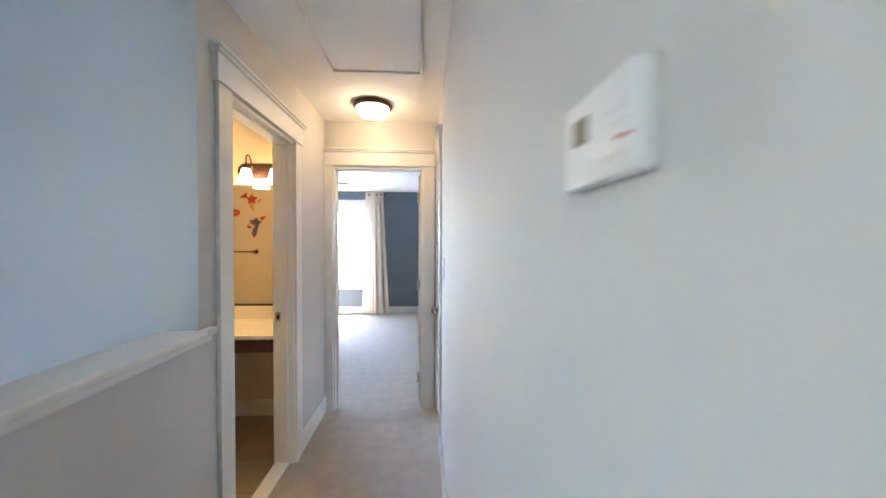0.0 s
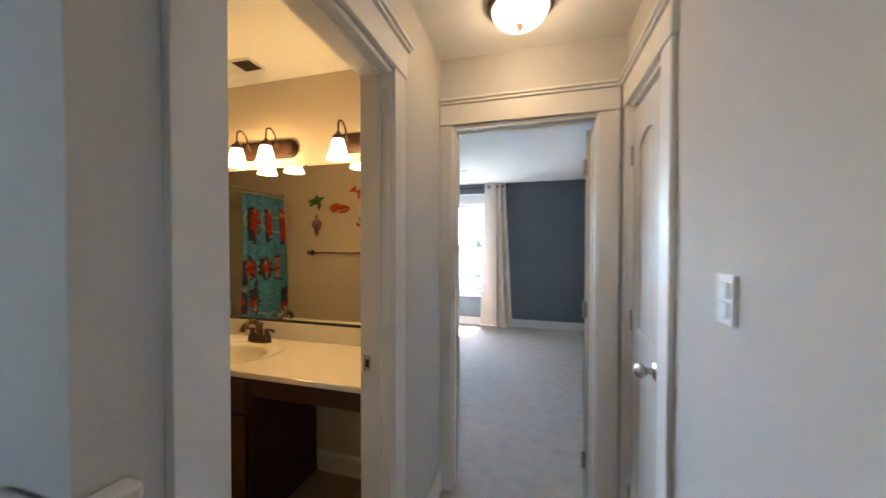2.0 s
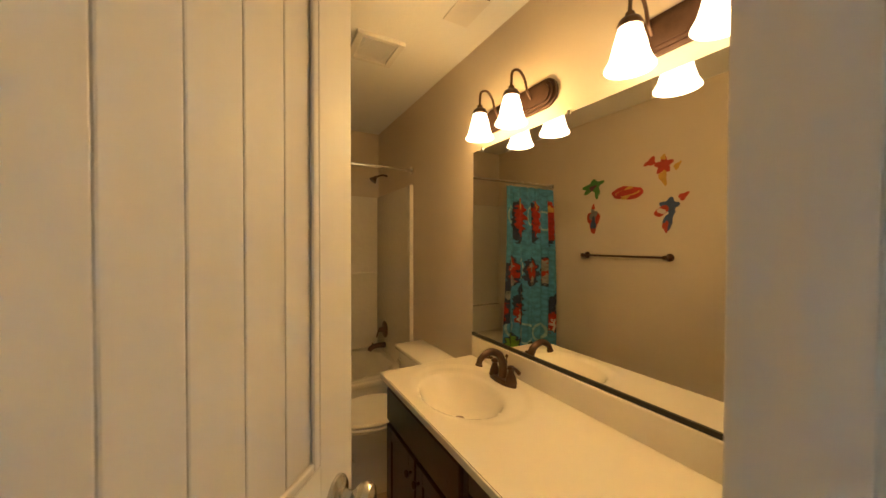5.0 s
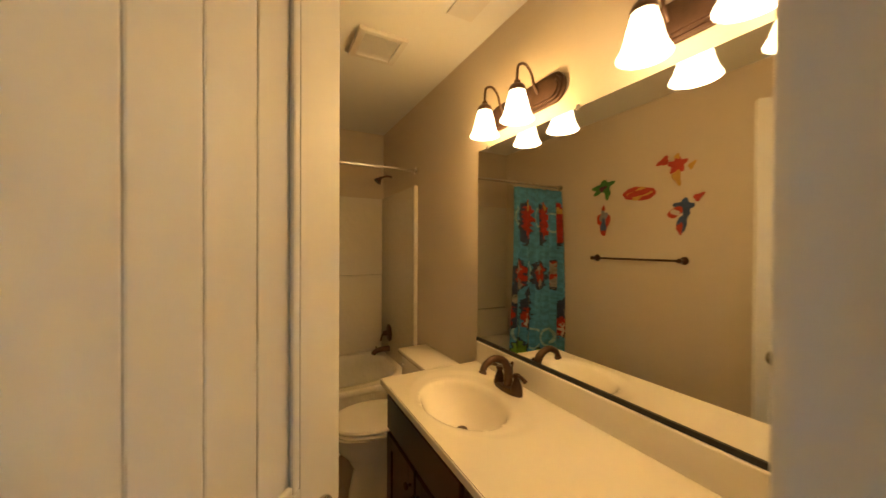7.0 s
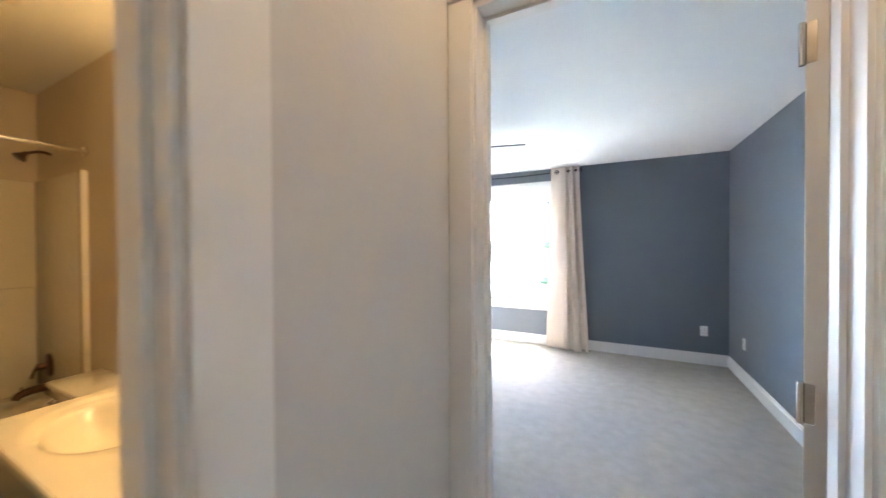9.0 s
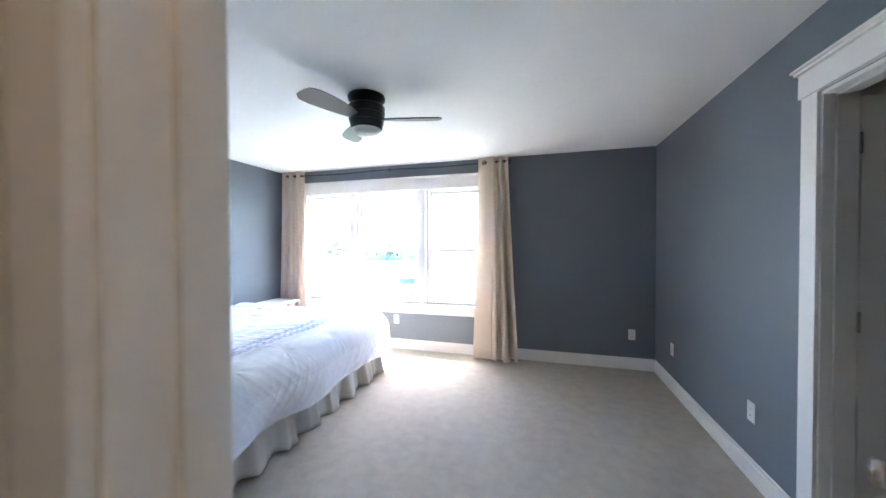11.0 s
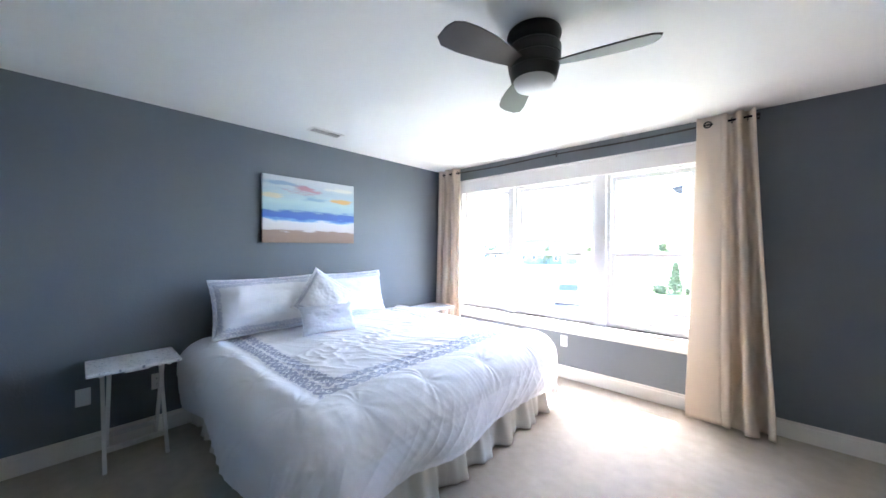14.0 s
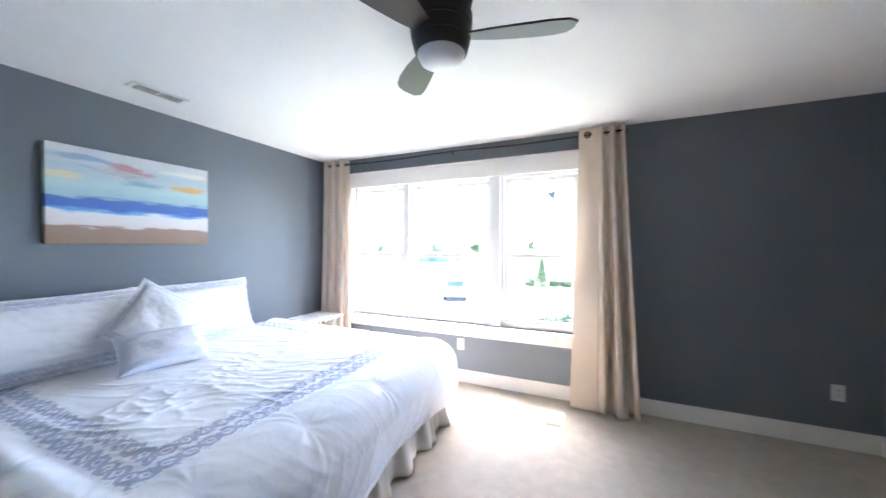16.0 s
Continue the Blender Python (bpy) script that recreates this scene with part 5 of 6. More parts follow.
def pillow(name, w, h, t, m, mat, label, flange=0.0, seed=0, pinch=0.06):
    """A stuffed cushion with drawn-in sides and pointed corners, standing in its own x-z plane."""
    bm = bmesh.new()
    off = Vector((seed * 3.1, seed * 1.7, 0))

    def face(side):
        def f(u, v):
            a, b = 2 * u - 1, 2 * v - 1
            fu, fv = (1 - abs(a) ** 3.2), (1 - abs(b) ** 3.2)
            puff = t / 2 * max(0.0, fu * fv) ** 0.55
            x = a * w / 2 * (1 - pinch * (1 - b * b) * abs(a) ** 2)
            z = b * h / 2 * (1 - pinch * (1 - a * a) * abs(b) ** 2)
            n1 = noise.noise(Vector((a * 2.2, b * 2.2, side)) + off)
            n2 = noise.noise(Vector((a * 6 + 2 * b, b * 6, side)) + off)
            puff *= 1 + 0.22 * n1
            puff += 0.010 * (1 - abs(n2)) ** 4 * max(0.0, fu * fv) ** 0.3
            return (x, side * (puff + 0.002), z)
        return f

    surface(bm, 44, 36, face(-1))
    surface(bm, 44, 36, face(1))
    bmesh.ops.remove_doubles(bm, verts=bm.verts, dist=0.0001)
    uvk = bm.loops.layers.uv.verify()
    for fc in bm.faces:
        for lp in fc.loops:
            lp[uvk].uv = (lp.vert.co.x, lp.vert.co.z)
    ob = thing(name, 0, 0, 0, label, "pillow", "pillows on the bed", rz=0.001)
    ob.matrix_world = m
    part("cushion", bm, mat, ob, smooth="all")
    if flange:
        bm = bmesh.new()
        nseg = 96
        ring = []
        for i in range(nseg):
            a = 2 * math.pi * i / nseg
            c, s = math.cos(a), math.sin(a)
            k = 1 / max(abs(c), abs(s))
            px, pz = c * k, s * k
            wob = 0.006 * math.sin(i * 1.9 + seed) + 0.004 * math.sin(i * 4.3)
            row = []
            for e in (-0.012, flange):
                row.append(bm.verts.new((px * (w / 2 * (1 - pinch * (1 - pz * pz) * (1 if abs(px) > 0.99 else 0)) + e), wob * (1 if e > 0 else 0.2), pz * (h / 2 * (1 - pinch * (1 - px * px) * (1 if abs(pz) > 0.99 else 0)) + e))))
            ring.append(row)
        uvf = bm.loops.layers.uv.verify()
        for i in range(nseg):
            q = bm.faces.new((ring[i][0], ring[(i + 1) % nseg][0], ring[(i + 1) % nseg][1], ring[i][1]))
            for lp in q.loops:
                lp[uvf].uv = (lp.vert.co.x, lp.vert.co.z)
        fl = part("flange", bm, mat, ob, smooth="all")
        fl.modifiers.new("thick", "SOLIDIFY").thickness = 0.004
    return ob


M_SHAM = band_material("sham_cotton", (0.84, 0.84, 0.875), 0.07, (0.42, 0.225), "frame", 0.5)
M_CUSHION = band_material("cushion_cotton", (0.84, 0.84, 0.875), 0.035, (0.205, 0.205), "frame", 0.45)
M_LUMBAR = material("lumbar_cotton", (0.74, 0.75, 0.84), 0.85, vary=0.03, scale=6, bump=0.35, bump_scale=60)
# two long shams lean on the wall, two cushions lie before them
pillow("pillow_sham", 0.80, 0.42, 0.20, Matrix.Translation((-4.05, 6.075, 0.895)) @ Euler((radians(0), radians(0), radians(90))).to_matrix().to_4x4() @ Euler((radians(-16), 0, 0)).to_matrix().to_4x4(), M_SHAM, "long white pillow sham with blue lace border against the wall", 0.03, 1)
pillow("pillow_sham", 0.80, 0.42, 0.20, Matrix.Translation((-4.06, 6.87, 0.895)) @ Euler((0, 0, radians(90))).to_matrix().to_4x4() @ Euler((radians(-14), 0, 0)).to_matrix().to_4x4(), M_SHAM, "long white pillow sham with blue lace border beside the far table", 0.03, 5)
pillow("throw_pillow", 0.40, 0.40, 0.15, Matrix.Translation((-3.86, 6.50, 0.91)) @ Euler((0, 0, radians(84))).to_matrix().to_4x4() @ Euler((radians(-24), 0, 0)).to_matrix().to_4x4() @ Euler((0, radians(38), 0)).to_matrix().to_4x4(), M_CUSHION, "square white cushion with ruffled blue edge, set on its corner", 0.025, 9)
pillow("lumbar_pillow", 0.46, 0.25, 0.15, Matrix.Translation((-3.66, 6.42, 0.775)) @ Euler((0, 0, radians(80))).to_matrix().to_4x4() @ Euler((radians(-28), 0, 0)).to_matrix().to_4x4(), M_LUMBAR, "small pale lavender oblong cushion on the comforter", 0.0, 13, 0.08)


def marble_paint():
    m = material("painted_tray_top", (0.70, 0.70, 0.71), 0.35, vary=0.05, scale=6)
    n, l = m.node_tree.nodes, m.node_tree.links
    b = n["Principled BSDF"]
    base = b.inputs["Base Color"].links[0].from_socket
    tc, v = n.new("ShaderNodeTexCoord"), n.new("ShaderNodeTexVoronoi")
    mp2 = n.new("ShaderNodeMapping")
    mp2.inputs["Scale"].default_value = (16, 7, 1)
    l.new(tc.outputs["Object"], mp2.inputs[0])
    l.new(mp2.outputs[0], v.inputs["Vector"])
    r = n.new("ShaderNodeMapRange")
    r.inputs[1].default_value, r.inputs[2].default_value = 0.30, 0.20
    l.new(v.outputs["Distance"], r.inputs[0])
    mx = n.new("ShaderNodeMix")
    mx.data_type = "RGBA"
    l.new(r.outputs[0], mx.inputs[0])
    l.new(base, mx.inputs[6])
    mx.inputs[7].default_value = (0.25, 0.28, 0.33, 1)
    l.new(mx.outputs[2], b.inputs["Base Color"])
    return m


M_TRAY = marble_paint()


def tray_table(x, y, label):
    """A folding tray table: a tray on two crossed pairs of legs."""
    ob = thing("tray_table", x, y, 0.0, label, "tray table", "tray tables by the bed")
    part("tray", boxed(x - 0.19, x + 0.19, y - 0.228, y + 0.228, 0.603, 0.624, bev=0.005), M_TRAY, ob)
    for s in (-1, 1):
        bm = bmesh.new()
        box(bm, x - 0.15, x + 0.15, y + s * 0.165 - 0.010, y + s * 0.165 + 0.010, 0.585, 0.602, 0.002)
        part("tray_batten", bm, M_WOODWHITE, ob)
        for k, (xa, xb) in enumerate(((x + 0.17, x - 0.14), (x - 0.17, x + 0.14))):
            bm = bmesh.new()
            yy = y + s * (0.150 if k == 0 else 0.128)
            prism(bm, [(xa - 0.014, 0.0), (xa + 0.014, 0.0), (xb + 0.014, 0.586), (xb - 0.014, 0.586)], yy - 0.010, yy + 0.010, "y")
            part("leg", bm, M_WOODWHITE, ob)
    part("stretcher", boxed(x + 0.105, x + 0.125, y - 0.140, y + 0.140, 0.10, 0.130, bev=0.002), M_WOODWHITE, ob)
    part("stretcher", boxed(x - 0.125, x - 0.105, y - 0.118, y + 0.118, 0.10, 0.130, bev=0.002), M_WOODWHITE, ob)
    part("latch", boxed(x + 0.12, x + 0.17, y - 0.06, y + 0.06, 0.590, 0.602), M_WOODWHITE, ob)
    return ob


tray_table(-4.065, 5.225, "white painted folding tray table beside the bed")
tray_table(-4.04, 8.08, "white painted folding tray table between bed and window")


def seascape():
    """Soft horizontal strokes: sky, sea, surf and sand, by height on the canvas."""
    m = material("painted_canvas", (0.6, 0.6, 0.6), 0.6, vary=0.0, scale=20, bump=0.35, bump_scale=120)
    n, l = m.node_tree.nodes, m.node_tree.links
    b = n["Principled BSDF"]
    tc, mp3 = n.new("ShaderNodeTexCoord"), n.new("ShaderNodeMapping")
    mp3.inputs["Scale"].default_value = (1, 2.6, 13)
    l.new(tc.outputs["Object"], mp3.inputs[0])
    nz = n.new("ShaderNodeTexNoise")
    nz.inputs["Scale"].default_value, nz.inputs["Detail"].default_value = 1.9, 8
    l.new(mp3.outputs[0], nz.inputs["Vector"])
    sep = n.new("ShaderNodeSeparateXYZ")
    l.new(tc.outputs["Object"], sep.inputs[0])
    h = n.new("ShaderNodeMath")
    h.operation = "MULTIPLY_ADD"
    h.inputs[1].default_value = 0.10
    l.new(nz.outputs["Fac"], h.inputs[0])
    l.new(sep.outputs[2], h.inputs[2])
    mr = n.new("ShaderNodeMapRange")
    mr.inputs[1].default_value, mr.inputs[2].default_value = 0.05, 0.66
    l.new(h.outputs[0], mr.inputs[0])
    ramp = n.new("ShaderNodeValToRGB")
    cr = ramp.color_ramp
    stops = ((0.0, (0.27, 0.18, 0.13)), (0.15, (0.30, 0.21, 0.16)), (0.17, (0.62, 0.58, 0.55)), (0.31, (0.66, 0.66, 0.68)), (0.335, (0.16, 0.36, 0.62)), (0.37, (0.05, 0.13, 0.46)), (0.46, (0.06, 0.14, 0.42)), (0.49, (0.32, 0.48, 0.56)), (0.62, (0.42, 0.58, 0.58)), (0.80, (0.40, 0.50, 0.56)), (0.95, (0.55, 0.58, 0.60)))
    while len(cr.elements) < len(stops):
        cr.elements.new(0.5)
    for e, (p, c) in zip(cr.elements, stops):
        e.position, e.color = p, (*c, 1)
    l.new(mr.outputs[0], ramp.inputs[0])
    out = ramp.outputs[0]
    # clouds in rose, cream and ochre
    for cy, cz, ry, rz, col in ((-0.08, 0.50, 0.16, 0.04, (0.45, 0.24, 0.28)), (0.32, 0.42, 0.12, 0.035, (0.62, 0.38, 0.14)), (-0.38, 0.42, 0.14, 0.04, (0.62, 0.58, 0.42)), (0.30, 0.54, 0.18, 0.03, (0.66, 0.66, 0.60)), (-0.32, 0.54, 0.14, 0.035, (0.26, 0.36, 0.50)), (0.02, 0.42, 0.12, 0.03, (0.24, 0.38, 0.50))):
        d = n.new("ShaderNodeVectorMath")
        d.operation = "SUBTRACT"
        l.new(tc.outputs["Object"], d.inputs[0])
        d.inputs[1].default_value = (0, cy, cz)
        s = n.new("ShaderNodeVectorMath")
        s.operation = "MULTIPLY"
        l.new(d.outputs[0], s.inputs[0])
        s.inputs[1].default_value = (0, 1 / ry, 1 / rz)
        ln = n.new("ShaderNodeVectorMath")
        ln.operation = "LENGTH"
        l.new(s.outputs[0], ln.inputs[0])
        ad = n.new("ShaderNodeMath")
        ad.operation = "MULTIPLY_ADD"
        ad.inputs[1].default_value = 3.4
        l.new(nz.outputs["Fac"], ad.inputs[0])
        l.new(ln.outputs["Value"], ad.inputs[2])
        r = n.new("ShaderNodeMapRange")
        r.inputs[1].default_value, r.inputs[2].default_value = 2.75, 2.1
        l.new(ad.outputs[0], r.inputs[0])
        mx = n.new("ShaderNodeMix")
        mx.data_type = "RGBA"
        l.new(r.outputs[0], mx.inputs[0])
        l.new(out, mx.inputs[6])
        mx.inputs[7].default_value = (*col, 1)
        out = mx.outputs[2]
    l.new(out, b.inputs["Base Color"])
    return m


pic = thing("painting", BED_W, 6.563, 1.44, "unframed seascape canvas with blue sea on the slate wall", "painting")
part("canvas", boxed(BED_W + 0.002, BED_W + 0.034, 6.092, 7.034, 1.426, 2.052, bev=0.003), seascape(), pic)


def drape_curtain(name, x0, x1, flat, spread, folds, label, lean=0.0, seed=0):
    """A grommet panel: a flat leading strip, then deep gathered folds, that hangs from the rod and breaks on the carpet."""
    ob = thing(name, (x0 + x1) / 2, 8.38, 0.0, label, "curtain", "window curtains")
    w = x1 - x0
    cut = 0.30 if flat else 0.0

    def f(u, v):
        low = 1 - v
        if u < cut:
            k = u / cut
            gx = flat * k
            y = -0.020 + 0.016 * math.sin(math.pi * k) * (1 - 0.5 * low)
            ph = 0.0
        else:
            k = (u - cut) / (1 - cut)
            drift = 0.10 * math.sin(2.2 * k + 1.7 * v + seed) * low
            ph = 2 * math.pi * folds * (k + drift * k * (1 - k))
            ease = min(1.0, k * 5) if flat else 1.0
            a = (0.034 + (0.022 if flat else 0.01) * low) * ease
            gx = flat + (1 - flat) * (k - 0.055 * ease * math.sin(2 * ph) * (0.3 + 0.7 * low))
            y = -0.020 * (1 - ease) - a * math.sin(ph) + 0.010 * math.sin(0.5 * ph + 2.0 * v + seed) * low
        ww = w * (1 + spread * low ** 1.25)
        x = (x0 + x1) / 2 + lean * low + (gx - 0.5) * ww
        y = 8.375 + y - 0.045 * low ** 2
        brk = max(0.0, 1 - v / 0.05)
        y -= 0.035 * brk * brk * (0.7 + 0.3 * math.sin(ph + seed))
        x += 0.012 * brk * math.sin(ph * 0.7 + seed)
        return (x, y, 0.012 + 2.412 * v + 0.010 * (1 + math.sin(ph * 0.5 + seed)) * brk)

    bm = bmesh.new()
    surface(bm, 150, 80, f)
    cl = part("cloth", bm, M_CURTAIN, ob, smooth="all")
    cl.modifiers.new("thick", "SOLIDIFY").thickness = 0.003
    stops = ([0.14] if flat else []) + [cut + (1 - cut) * (k + 0.5) / (2 * folds) for k in range(int(2 * folds))]
    for k, u in enumerate(stops):
        x, y, z = f(u, 0.972)
        bm = bmesh.new()
        face_on = flat and k == 0
        ring = [2 * math.pi * i / 16 for i in range(17)]
        if face_on:
            tube(bm, [(x + 0.023 * math.cos(a), y - 0.004, 2.365 + 0.023 * math.sin(a)) for a in ring], 0.005, 6)
        else:
            tube(bm, [(x, 8.375 + 0.021 * math.cos(a), 2.365 + 0.021 * math.sin(a)) for a in ring], 0.003, 6)
        part("grommet", bm, M_FANBLACK, ob, smooth=True)
    return ob


drape_curtain("window_curtain", -1.325, -0.975, 0.42, 0.55, 2.25, "cream grommet curtain breaking on the carpet by the window", 0.03, 2)
drape_curtain("window_curtain", -4.19, -3.83, 0.0, 0.16, 3.0, "cream grommet curtain in the corner behind the tray table", 0.0, 7)

rodc = thing("curtain_rod", -2.55, 8.375, 2.365, "thin sagging bronze curtain rod above the window", "curtain rod")
bm = bmesh.new()
tube(bm, bent([(-4.20, 8.375, 2.37), (-3.3, 8.375, 2.352), (-2.55, 8.375, 2.366), (-1.8, 8.375, 2.354), (-0.95, 8.375, 2.372)]), 0.008, 10)
part("pole", bm, M_FANBLACK, rodc, smooth=True)
for x in (-2.55, -0.96, -4.2):
    bm = bmesh.new()
    tube(bm, [(x, 8.375, 2.366), (x, BED_N - 0.001, 2.385)], 0.006, 8)
    tube(bm, [(x, BED_N - 0.006, 2.36), (x, BED_N - 0.006, 2.41)], 0.010, 8)
    part("bracket", bm, M_FANBLACK, rodc, smooth=True)

# ceiling fan, at rest
FX, FY = -1.79, 6.495
fan = thing("ceiling_fan", FX, FY, H, "black three-blade ceiling fan with small frosted light", "ceiling fan")
bm = bmesh.new()
lathe(bm, [(0.000, H - 0.001), (0.127, H - 0.001), (0.131, H - 0.013), (0.127, H - 0.030), (0.110, H - 0.050), (0.095, H - 0.061), (0.095, H - 0.068)], FX, FY, 44)
part("canopy", bm, M_FANBLACK, fan, smooth=True)
bm = bmesh.new()
lathe(bm, [(0.095, H - 0.066), (0.120, H - 0.070), (0.130, H - 0.081), (0.129, H - 0.124), (0.125, H - 0.127), (0.125, H - 0.130), (0.128, H - 0.133), (0.122, H - 0.176), (0.118, H - 0.178), (0.118, H - 0.182), (0.120, H - 0.184), (0.109, H - 0.226), (0.102, H - 0.232), (0.000, H - 0.232)], FX, FY, 44)
part("motor_housing", bm, M_FANBLACK, fan, smooth=True)
bm = bmesh.new()
lathe(bm, [(0.098, H - 0.231), (0.095, H - 0.244), (0.085, H - 0.264), (0.057, H - 0.277), (0.000, H - 0.284)], FX, FY, 36)
part("light_lens", bm, M_FROST, fan, "frosted white light lens", smooth="all")
for ang in (14, 134, 254):
    bm = bmesh.new()
    rot = Matrix.Translation((FX, FY, H - 0.165)) @ Matrix.Rotation(radians(ang), 4, "Z") @ Matrix.Rotation(radians(13), 4, "X")
    lead = [(0.10, 0.035), (0.20, 0.062), (0.30, 0.078), (0.40, 0.085), (0.47, 0.082), (0.51, 0.066)]
    trail = [(0.535, -0.030), (0.50, -0.062), (0.42, -0.066), (0.30, -0.058), (0.20, -0.048), (0.10, -0.035)]
    prism(bm, lead + [(0.53, 0.03)] + trail, -0.004, 0.004, "z")
    bmesh.ops.bevel(bm, geom=bm.edges[:], offset=0.002, segments=1, affect="EDGES")
    bmesh.ops.transform(bm, matrix=rot, verts=bm.verts)
    part("blade", bm, M_BLADE, fan, "dark brown fan blade")

cv = thing("ceiling_vent", -3.885, 6.51, H, "white bedroom ceiling register with dark slots", "ceiling vent")
part("plate", boxed(-3.95, -3.82, 6.36, 6.67, H - 0.007, H - 0.001, bev=0.002), M_GRILLE, cv)
for a, b in ((6.385, 6.508), (6.522, 6.645)):
    # no real hole: a dark sheet paints the shade between the slats
    part("opening", boxed(-3.925, -3.845, a, b, H - 0.0085, H - 0.0068), M_DARK, cv, "dark sheet coloured as the shade in the slotted opening")
    for k in range(4):
        part("slat", boxed(-3.920 + 0.02 * k, -3.916 + 0.02 * k, a, b, H - 0.011, H - 0.0086), M_GRILLE, cv)
cv2 = thing("ceiling_vent", -2.48, 8.2, H, "small white ceiling register near the window", "ceiling vent")
part("plate", boxed(-2.56, -2.40, 8.13, 8.25, H - 0.007, H - 0.001, bev=0.002), M_GRILLE, cv2)
for k in range(5):
    part("slat", boxed(-2.545 + 0.028 * k, -2.53 + 0.028 * k, 8.145, 8.235, H - 0.010, H - 0.0072), M_FROST, cv2)

# ---- outside ----
M_LAWN = material("lawn", (0.07, 0.11, 0.03), 0.95, scale=0.3, colour2=(0.13, 0.17, 0.06), bump=0.5, bump_scale=30)
M_ROAD = material("asphalt", (0.16, 0.16, 0.155), 0.9, vary=0.15, scale=0.5, bump=0.3, bump_scale=40)
M_CONC = material("concrete", (0.42, 0.40, 0.37), 0.9, vary=0.1, scale=0.8, bump=0.2, bump_scale=30)
M_SIDING_B = material("blue_siding", (0.12, 0.17, 0.26), 0.7, vary=0.06, scale=1)
M_SIDING_W = material("white_siding", (0.62, 0.62, 0.60), 0.7, vary=0.04, scale=1)
M_ROOF = material("roof_shingle", (0.20, 0.20, 0.21), 0.9, vary=0.2, scale=2)
M_WINDARK = material("far_window_glass", (0.04, 0.05, 0.06), 0.1, vary=0.2, scale=2)
M_LEAF = material("leaves", (0.05, 0.07, 0.03), 0.7, scale=3, colour2=(0.10, 0.125, 0.06))
M_BARK = material("bark", (0.10, 0.075, 0.05), 0.9, vary=0.3, scale=8)
M_CARPAINT = material("silver_car_paint", (0.45, 0.46, 0.48), 0.25, 0.4, vary=0.03)
M_TYRE = material("tyre_rubber", (0.02, 0.02, 0.02), 0.85, vary=0.2)
GZ = -3.0
setting("ground", boxed(-600, 600, BED_N + 0.2, 1500, GZ - 0.3, GZ), M_LAWN, "green lawn that reaches the horizon")
setting("road", boxed(-200, 200, 27.0, 36.0, GZ, GZ + 0.02), M_ROAD, "grey asphalt street")
setting("pavement", boxed(-200, 200, 36.2, 37.8, GZ, GZ + 0.12), M_CONC, "pale concrete pavement")
setting("pavement_near", boxed(-200, 200, 24.6, 26.2, GZ, GZ + 0.12), M_CONC, "pale concrete pavement")
setting("pavement_drive", boxed(-30.0, -17.0, 37.8, 80.0, GZ, GZ + 0.03), M_CONC, "pale concrete drive")


def house(x, y, w, d, h, mat, label, rz=0.0):
    ob = thing("house", x, y, GZ, label, "house", "", rz=rz or 0.01)
    part("wall", boxed(-w / 2, w / 2, -d / 2, d / 2, 0.0, h), mat, ob)
    bm = bmesh.new()
    prism(bm, [(-w / 2 - 0.5, h), (w / 2 + 0.5, h), (0, h + w * 0.30)], -d / 2 - 0.4, d / 2 + 0.4, "y")
    part("roof", bm, M_ROOF, ob)
    for fl in range(max(1, int(h // 2.8))):
        k = max(2, int(w // 2.8))
        for i in range(k):
            cx = -w / 2 + w * (i + 0.5) / k
            z = 0.9 + 2.8 * fl
            wd = part("window", boxed(cx - 0.55, cx + 0.55, -d / 2 - 0.06, -d / 2 + 0.02, z, z + 1.4), M_VINYL, ob)
            part("pane", boxed(cx - 0.45, cx + 0.45, -d / 2 - 0.075, -d / 2 - 0.055, z + 0.1, z + 1.3), M_WINDARK, wd)
    return ob


house(-42, 92, 12, 10, 6.2, M_SIDING_B, "two-storey blue house across the street")
house(-62, 96, 11, 10, 6.0, M_SIDING_W, "two-storey white house beyond the lawn")
house(1.2, 50, 11, 9, 3.0, M_SIDING_W, "single-storey white house across the street")


def leaf_ball(bm, cx, cy, cz, r, count, rnd, size):
    for _ in range(count):
        v = Vector((rnd.gauss(0, 1), rnd.gauss(0, 1), rnd.gauss(0, 1))).normalized() * r * (0.55 + 0.5 * rnd.random())
        c = Vector((cx, cy, cz)) + v
        a = Vector((rnd.gauss(0, 1), rnd.gauss(0, 1), rnd.gauss(0, 1))).normalized() * size
        b = a.cross(Vector((rnd.gauss(0, 1), rnd.gauss(0, 1), rnd.gauss(0, 1)))).normalized() * size * 0.6
        bm.faces.new([bm.verts.new(c + k) for k in (-a, -b, a, b)])


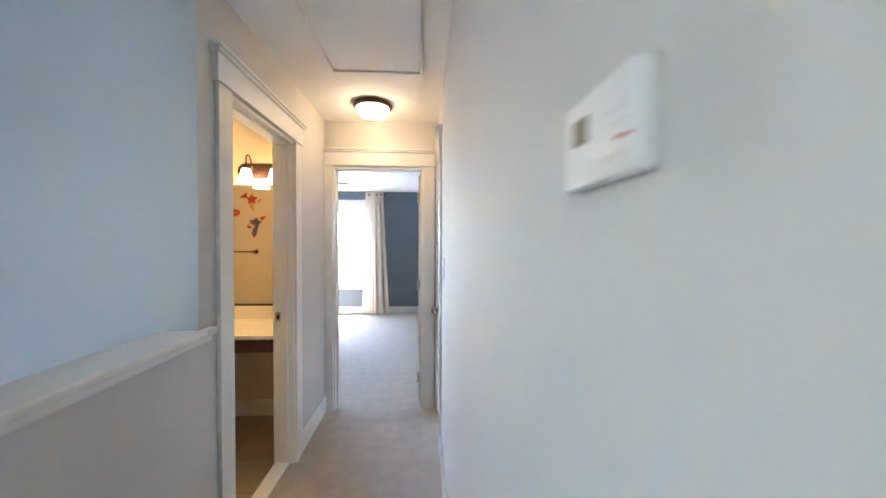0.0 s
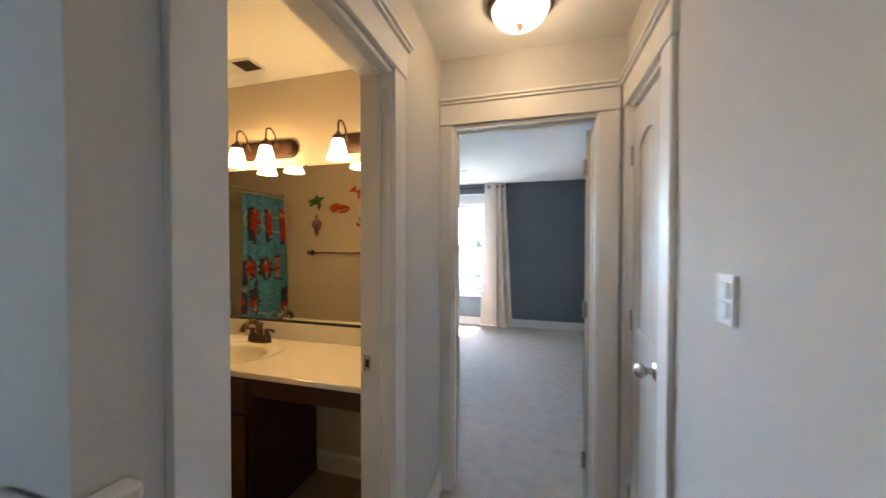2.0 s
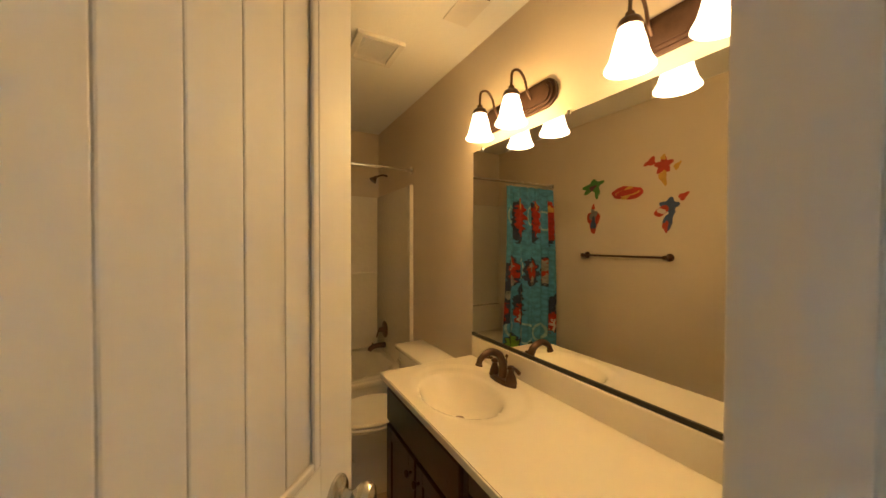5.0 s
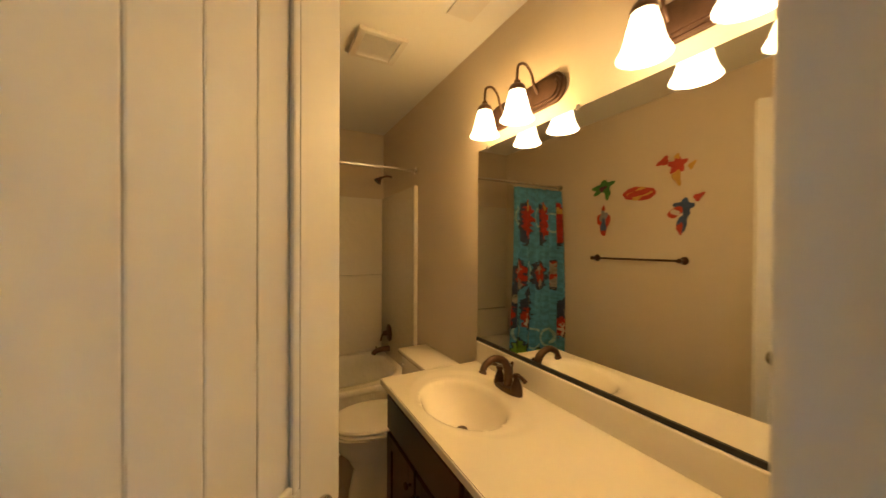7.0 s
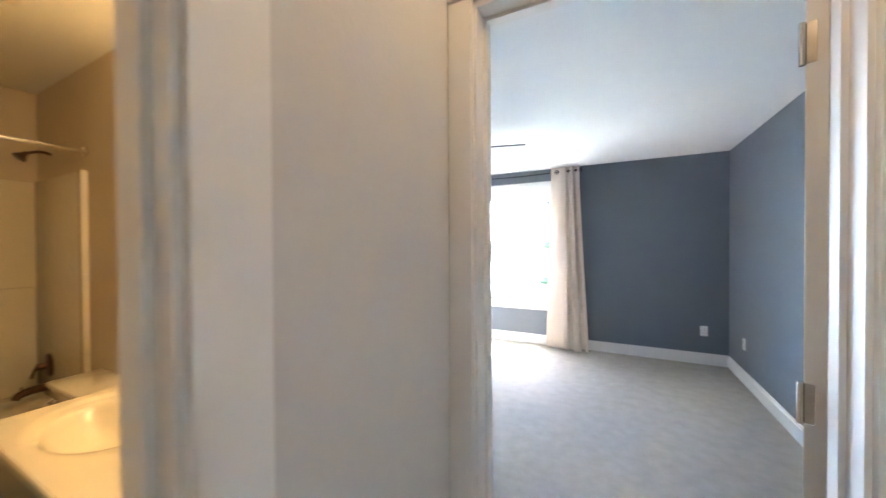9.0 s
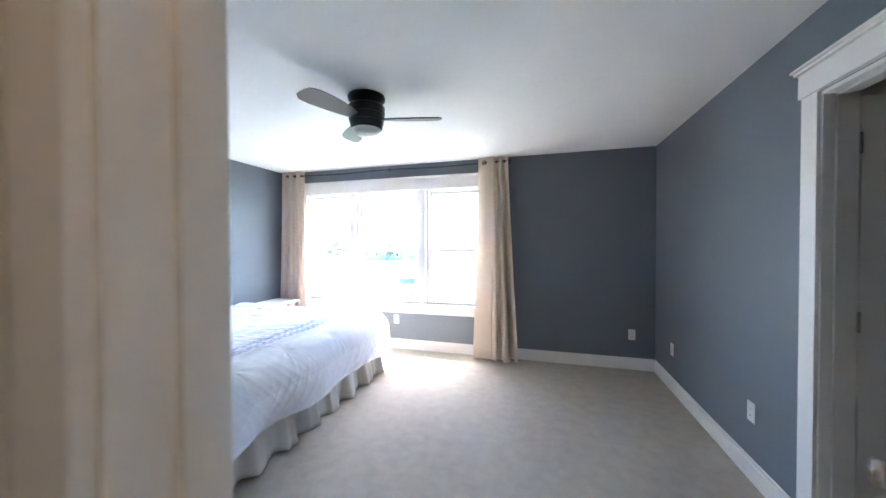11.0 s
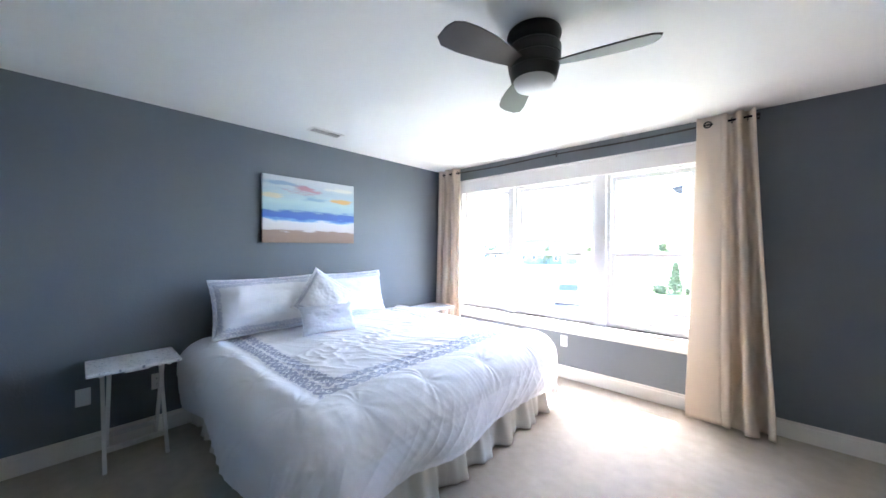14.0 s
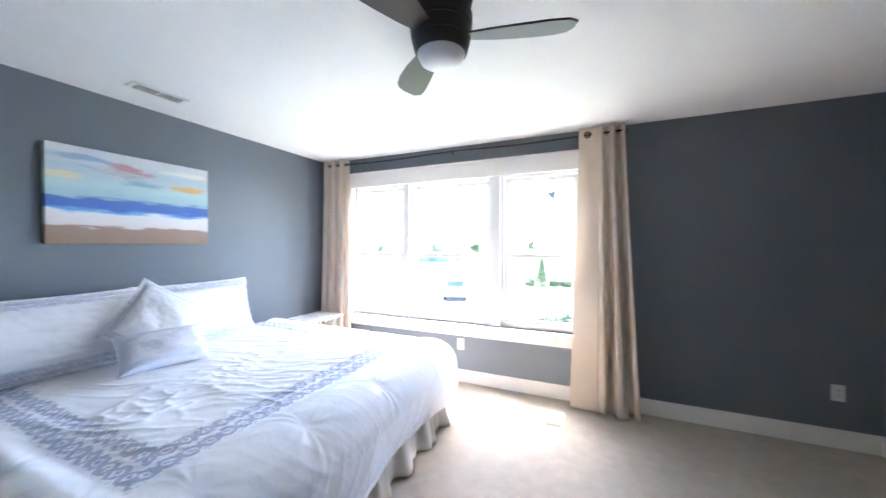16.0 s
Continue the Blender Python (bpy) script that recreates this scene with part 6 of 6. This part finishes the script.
def tree(x, y, h, label, seed):
    rnd = random.Random(seed)
    ob = thing("tree", x, y, GZ, label, "tree", "street trees")
    bm = bmesh.new()
    tube(bm, [(x, y, GZ), (x + 0.05, y, GZ + h * 0.35), (x, y, GZ + h * 0.8)], lambda t: 0.12 * (1 - 0.8 * t) * h / 5, 8)
    for k in range(5):
        a = 2 * math.pi * k / 5 + rnd.random()
        z = GZ + h * (0.38 + 0.08 * k)
        tube(bm, [(x, y, z), (x + 0.2 * h * math.cos(a), y + 0.2 * h * math.sin(a), z + 0.16 * h)], lambda t: 0.04 * (1 - 0.7 * t) * h / 5, 6)
    part("trunk", bm, M_BARK, ob)
    bm = bmesh.new()
    for k in range(11):
        a, rr = rnd.random() * 6.28, h * 0.22 * rnd.random() ** 0.5
        leaf_ball(bm, x + rr * math.cos(a), y + rr * math.sin(a), GZ + h * (0.45 + 0.5 * rnd.random()), h * 0.14, 150, rnd, 0.035 * h)
    part("crown", bm, M_LEAF, ob)


def conifer(x, y, h, r, label, seed):
    rnd = random.Random(seed)
    ob = thing("conifer", x, y, GZ, label, "tree")
    bm = bmesh.new()
    tube(bm, [(x, y, GZ), (x, y, GZ + h * 0.9)], lambda t: 0.07 * (1 - 0.8 * t), 6)
    part("trunk", bm, M_BARK, ob)
    bm = bmesh.new()
    for k in range(16):
        t = k / 15
        leaf_ball(bm, x, y, GZ + 0.2 + (h - 0.3) * t, r * (1 - 0.85 * t) + 0.06, 110, rnd, 0.09)
    part("crown", bm, M_LEAF, ob)


def bush(x, y, r, label, seed):
    rnd = random.Random(seed)
    bm = bmesh.new()
    for k in range(5):
        leaf_ball(bm, x + r * 0.6 * rnd.uniform(-1, 1), y + r * 0.6 * rnd.uniform(-1, 1), GZ + r * 0.5, r * 0.55, 140, rnd, 0.10)
    single("bush", bm, M_LEAF, label, "bush", "bushes outside")


conifer(-6.2, 42.6, 2.9, 0.75, "small dark conical evergreen across the street", 5)
for k, (bx, by, br) in enumerate(((-7.6, 42.5, 0.7), (-5.0, 43.0, 0.6), (-3.7, 43.2, 0.6), (-3.2, 22.5, 0.8), (-2.2, 23.0, 0.9), (-40, 84, 1.5), (-33, 86, 1.6))):
    bush(bx, by, br, "rounded green garden bush", 20 + k)
for k, (x, y, h) in enumerate(((-36, 80, 4.2), (-33, 100, 5.5), (-55, 84, 4.5), (-20, 120, 6.0), (-72, 100, 6.0))):
    tree(x, y, h, "young leafy green tree near the far houses", 40 + k)

car = thing("parked_car", -11.8, 31.6, GZ, "silver sport utility car parked on the far street", "car", "", rz=112)
bm = bmesh.new()
prism(bm, [(-2.3, 0.42), (-2.28, 0.88), (-2.1, 1.02), (1.15, 1.06), (2.1, 0.96), (2.32, 0.80), (2.32, 0.40), (1.9, 0.30), (-1.9, 0.30)], -0.92, 0.92, "y")
bmesh.ops.bevel(bm, geom=bm.edges[:], offset=0.07, segments=2, affect="EDGES")
part("body", bm, M_CARPAINT, car, smooth=True)
bm = bmesh.new()
prism(bm, [(-2.12, 1.0), (-1.85, 1.68), (-1.6, 1.74), (0.15, 1.74), (0.45, 1.68), (1.2, 1.03)], -0.78, 0.78, "y")
bmesh.ops.bevel(bm, geom=bm.edges[:], offset=0.05, segments=2, affect="EDGES")
part("cabin", bm, M_CARPAINT, car, smooth=True)
for s2 in (-1, 1):
    bm = bmesh.new()
    prism(bm, [(-1.8, 1.10), (-1.62, 1.60), (0.25, 1.62), (0.85, 1.10)], s2 * 0.785 - 0.008, s2 * 0.785 + 0.008, "y")
    part("side_window", bm, M_WINDARK, car)
    part("mirror", boxed(0.75, 0.90, s2 * 0.99 - 0.09, s2 * 0.99 + 0.09, 1.02, 1.16, bev=0.03), M_CARPAINT, car)
    part("headlight", boxed(2.22, 2.335, s2 * 0.66 - 0.17, s2 * 0.66 + 0.17, 0.68, 0.82, bev=0.02), M_CHROME, car)
    part("tail_light", boxed(-2.30, -2.22, s2 * 0.76 - 0.09, s2 * 0.76 + 0.09, 0.72, 0.98, bev=0.02), D_RED, car)
    for wx in (-1.4, 1.45):
        bm = bmesh.new()
        tube(bm, [(wx, s2 * 0.70, 0.36), (wx, s2 * 0.93, 0.36)], 0.36, 20)
        wh = part("wheel", bm, M_TYRE, car)
        bm = bmesh.new()
        tube(bm, [(wx, s2 * 0.925, 0.36), (wx, s2 * 0.945, 0.36)], 0.22, 16)
        part("rim", bm, M_CHROME, wh)
for name, lo, hi in (("windscreen", (0.46, 1.60), (1.10, 1.10)), ("rear_window", (-1.88, 1.58), (-2.06, 1.14))):
    bm = bmesh.new()
    prism(bm, [(lo[0], lo[1]), (hi[0], hi[1]), (hi[0] + 0.02, hi[1] + 0.03), (lo[0] + 0.02, lo[1] + 0.03)] if name == "windscreen" else [(lo[0] - 0.02, lo[1]), (hi[0] - 0.02, hi[1]), (hi[0], hi[1] - 0.01), (lo[0], lo[1] + 0.01)], -0.66, 0.66, "y")
    part(name, bm, M_WINDARK, car)
part("grille", boxed(2.30, 2.335, -0.42, 0.42, 0.52, 0.76, bev=0.01), M_DARK, car)
part("bumper", boxed(2.22, 2.40, -0.88, 0.88, 0.36, 0.50, bev=0.03), M_CARPAINT, car)

# hanging feeder seen high in the window, on a thin bent hook
fd = thing("bird_feeder", -1.95, 12.0, 2.3, "small dark wedge-shaped feeder on a thin bent hook", "bird feeder")
bm = bmesh.new()
prism(bm, [(-2.04, 2.42), (-1.86, 2.46), (-1.88, 2.30), (-1.96, 2.33)], 11.95, 12.05, "y")
part("box", bm, M_DARK, fd)
bm = bmesh.new()
tube(bm, bent([(-1.88, 12.0, 2.44), (-1.80, 12.0, 2.1), (-1.62, 12.0, 1.75), (-1.45, 12.0, 1.72), (-1.40, 12.0, 1.5), (-1.40, 12.0, GZ)]), 0.008, 6)
part("hook", bm, M_DARK, fd)
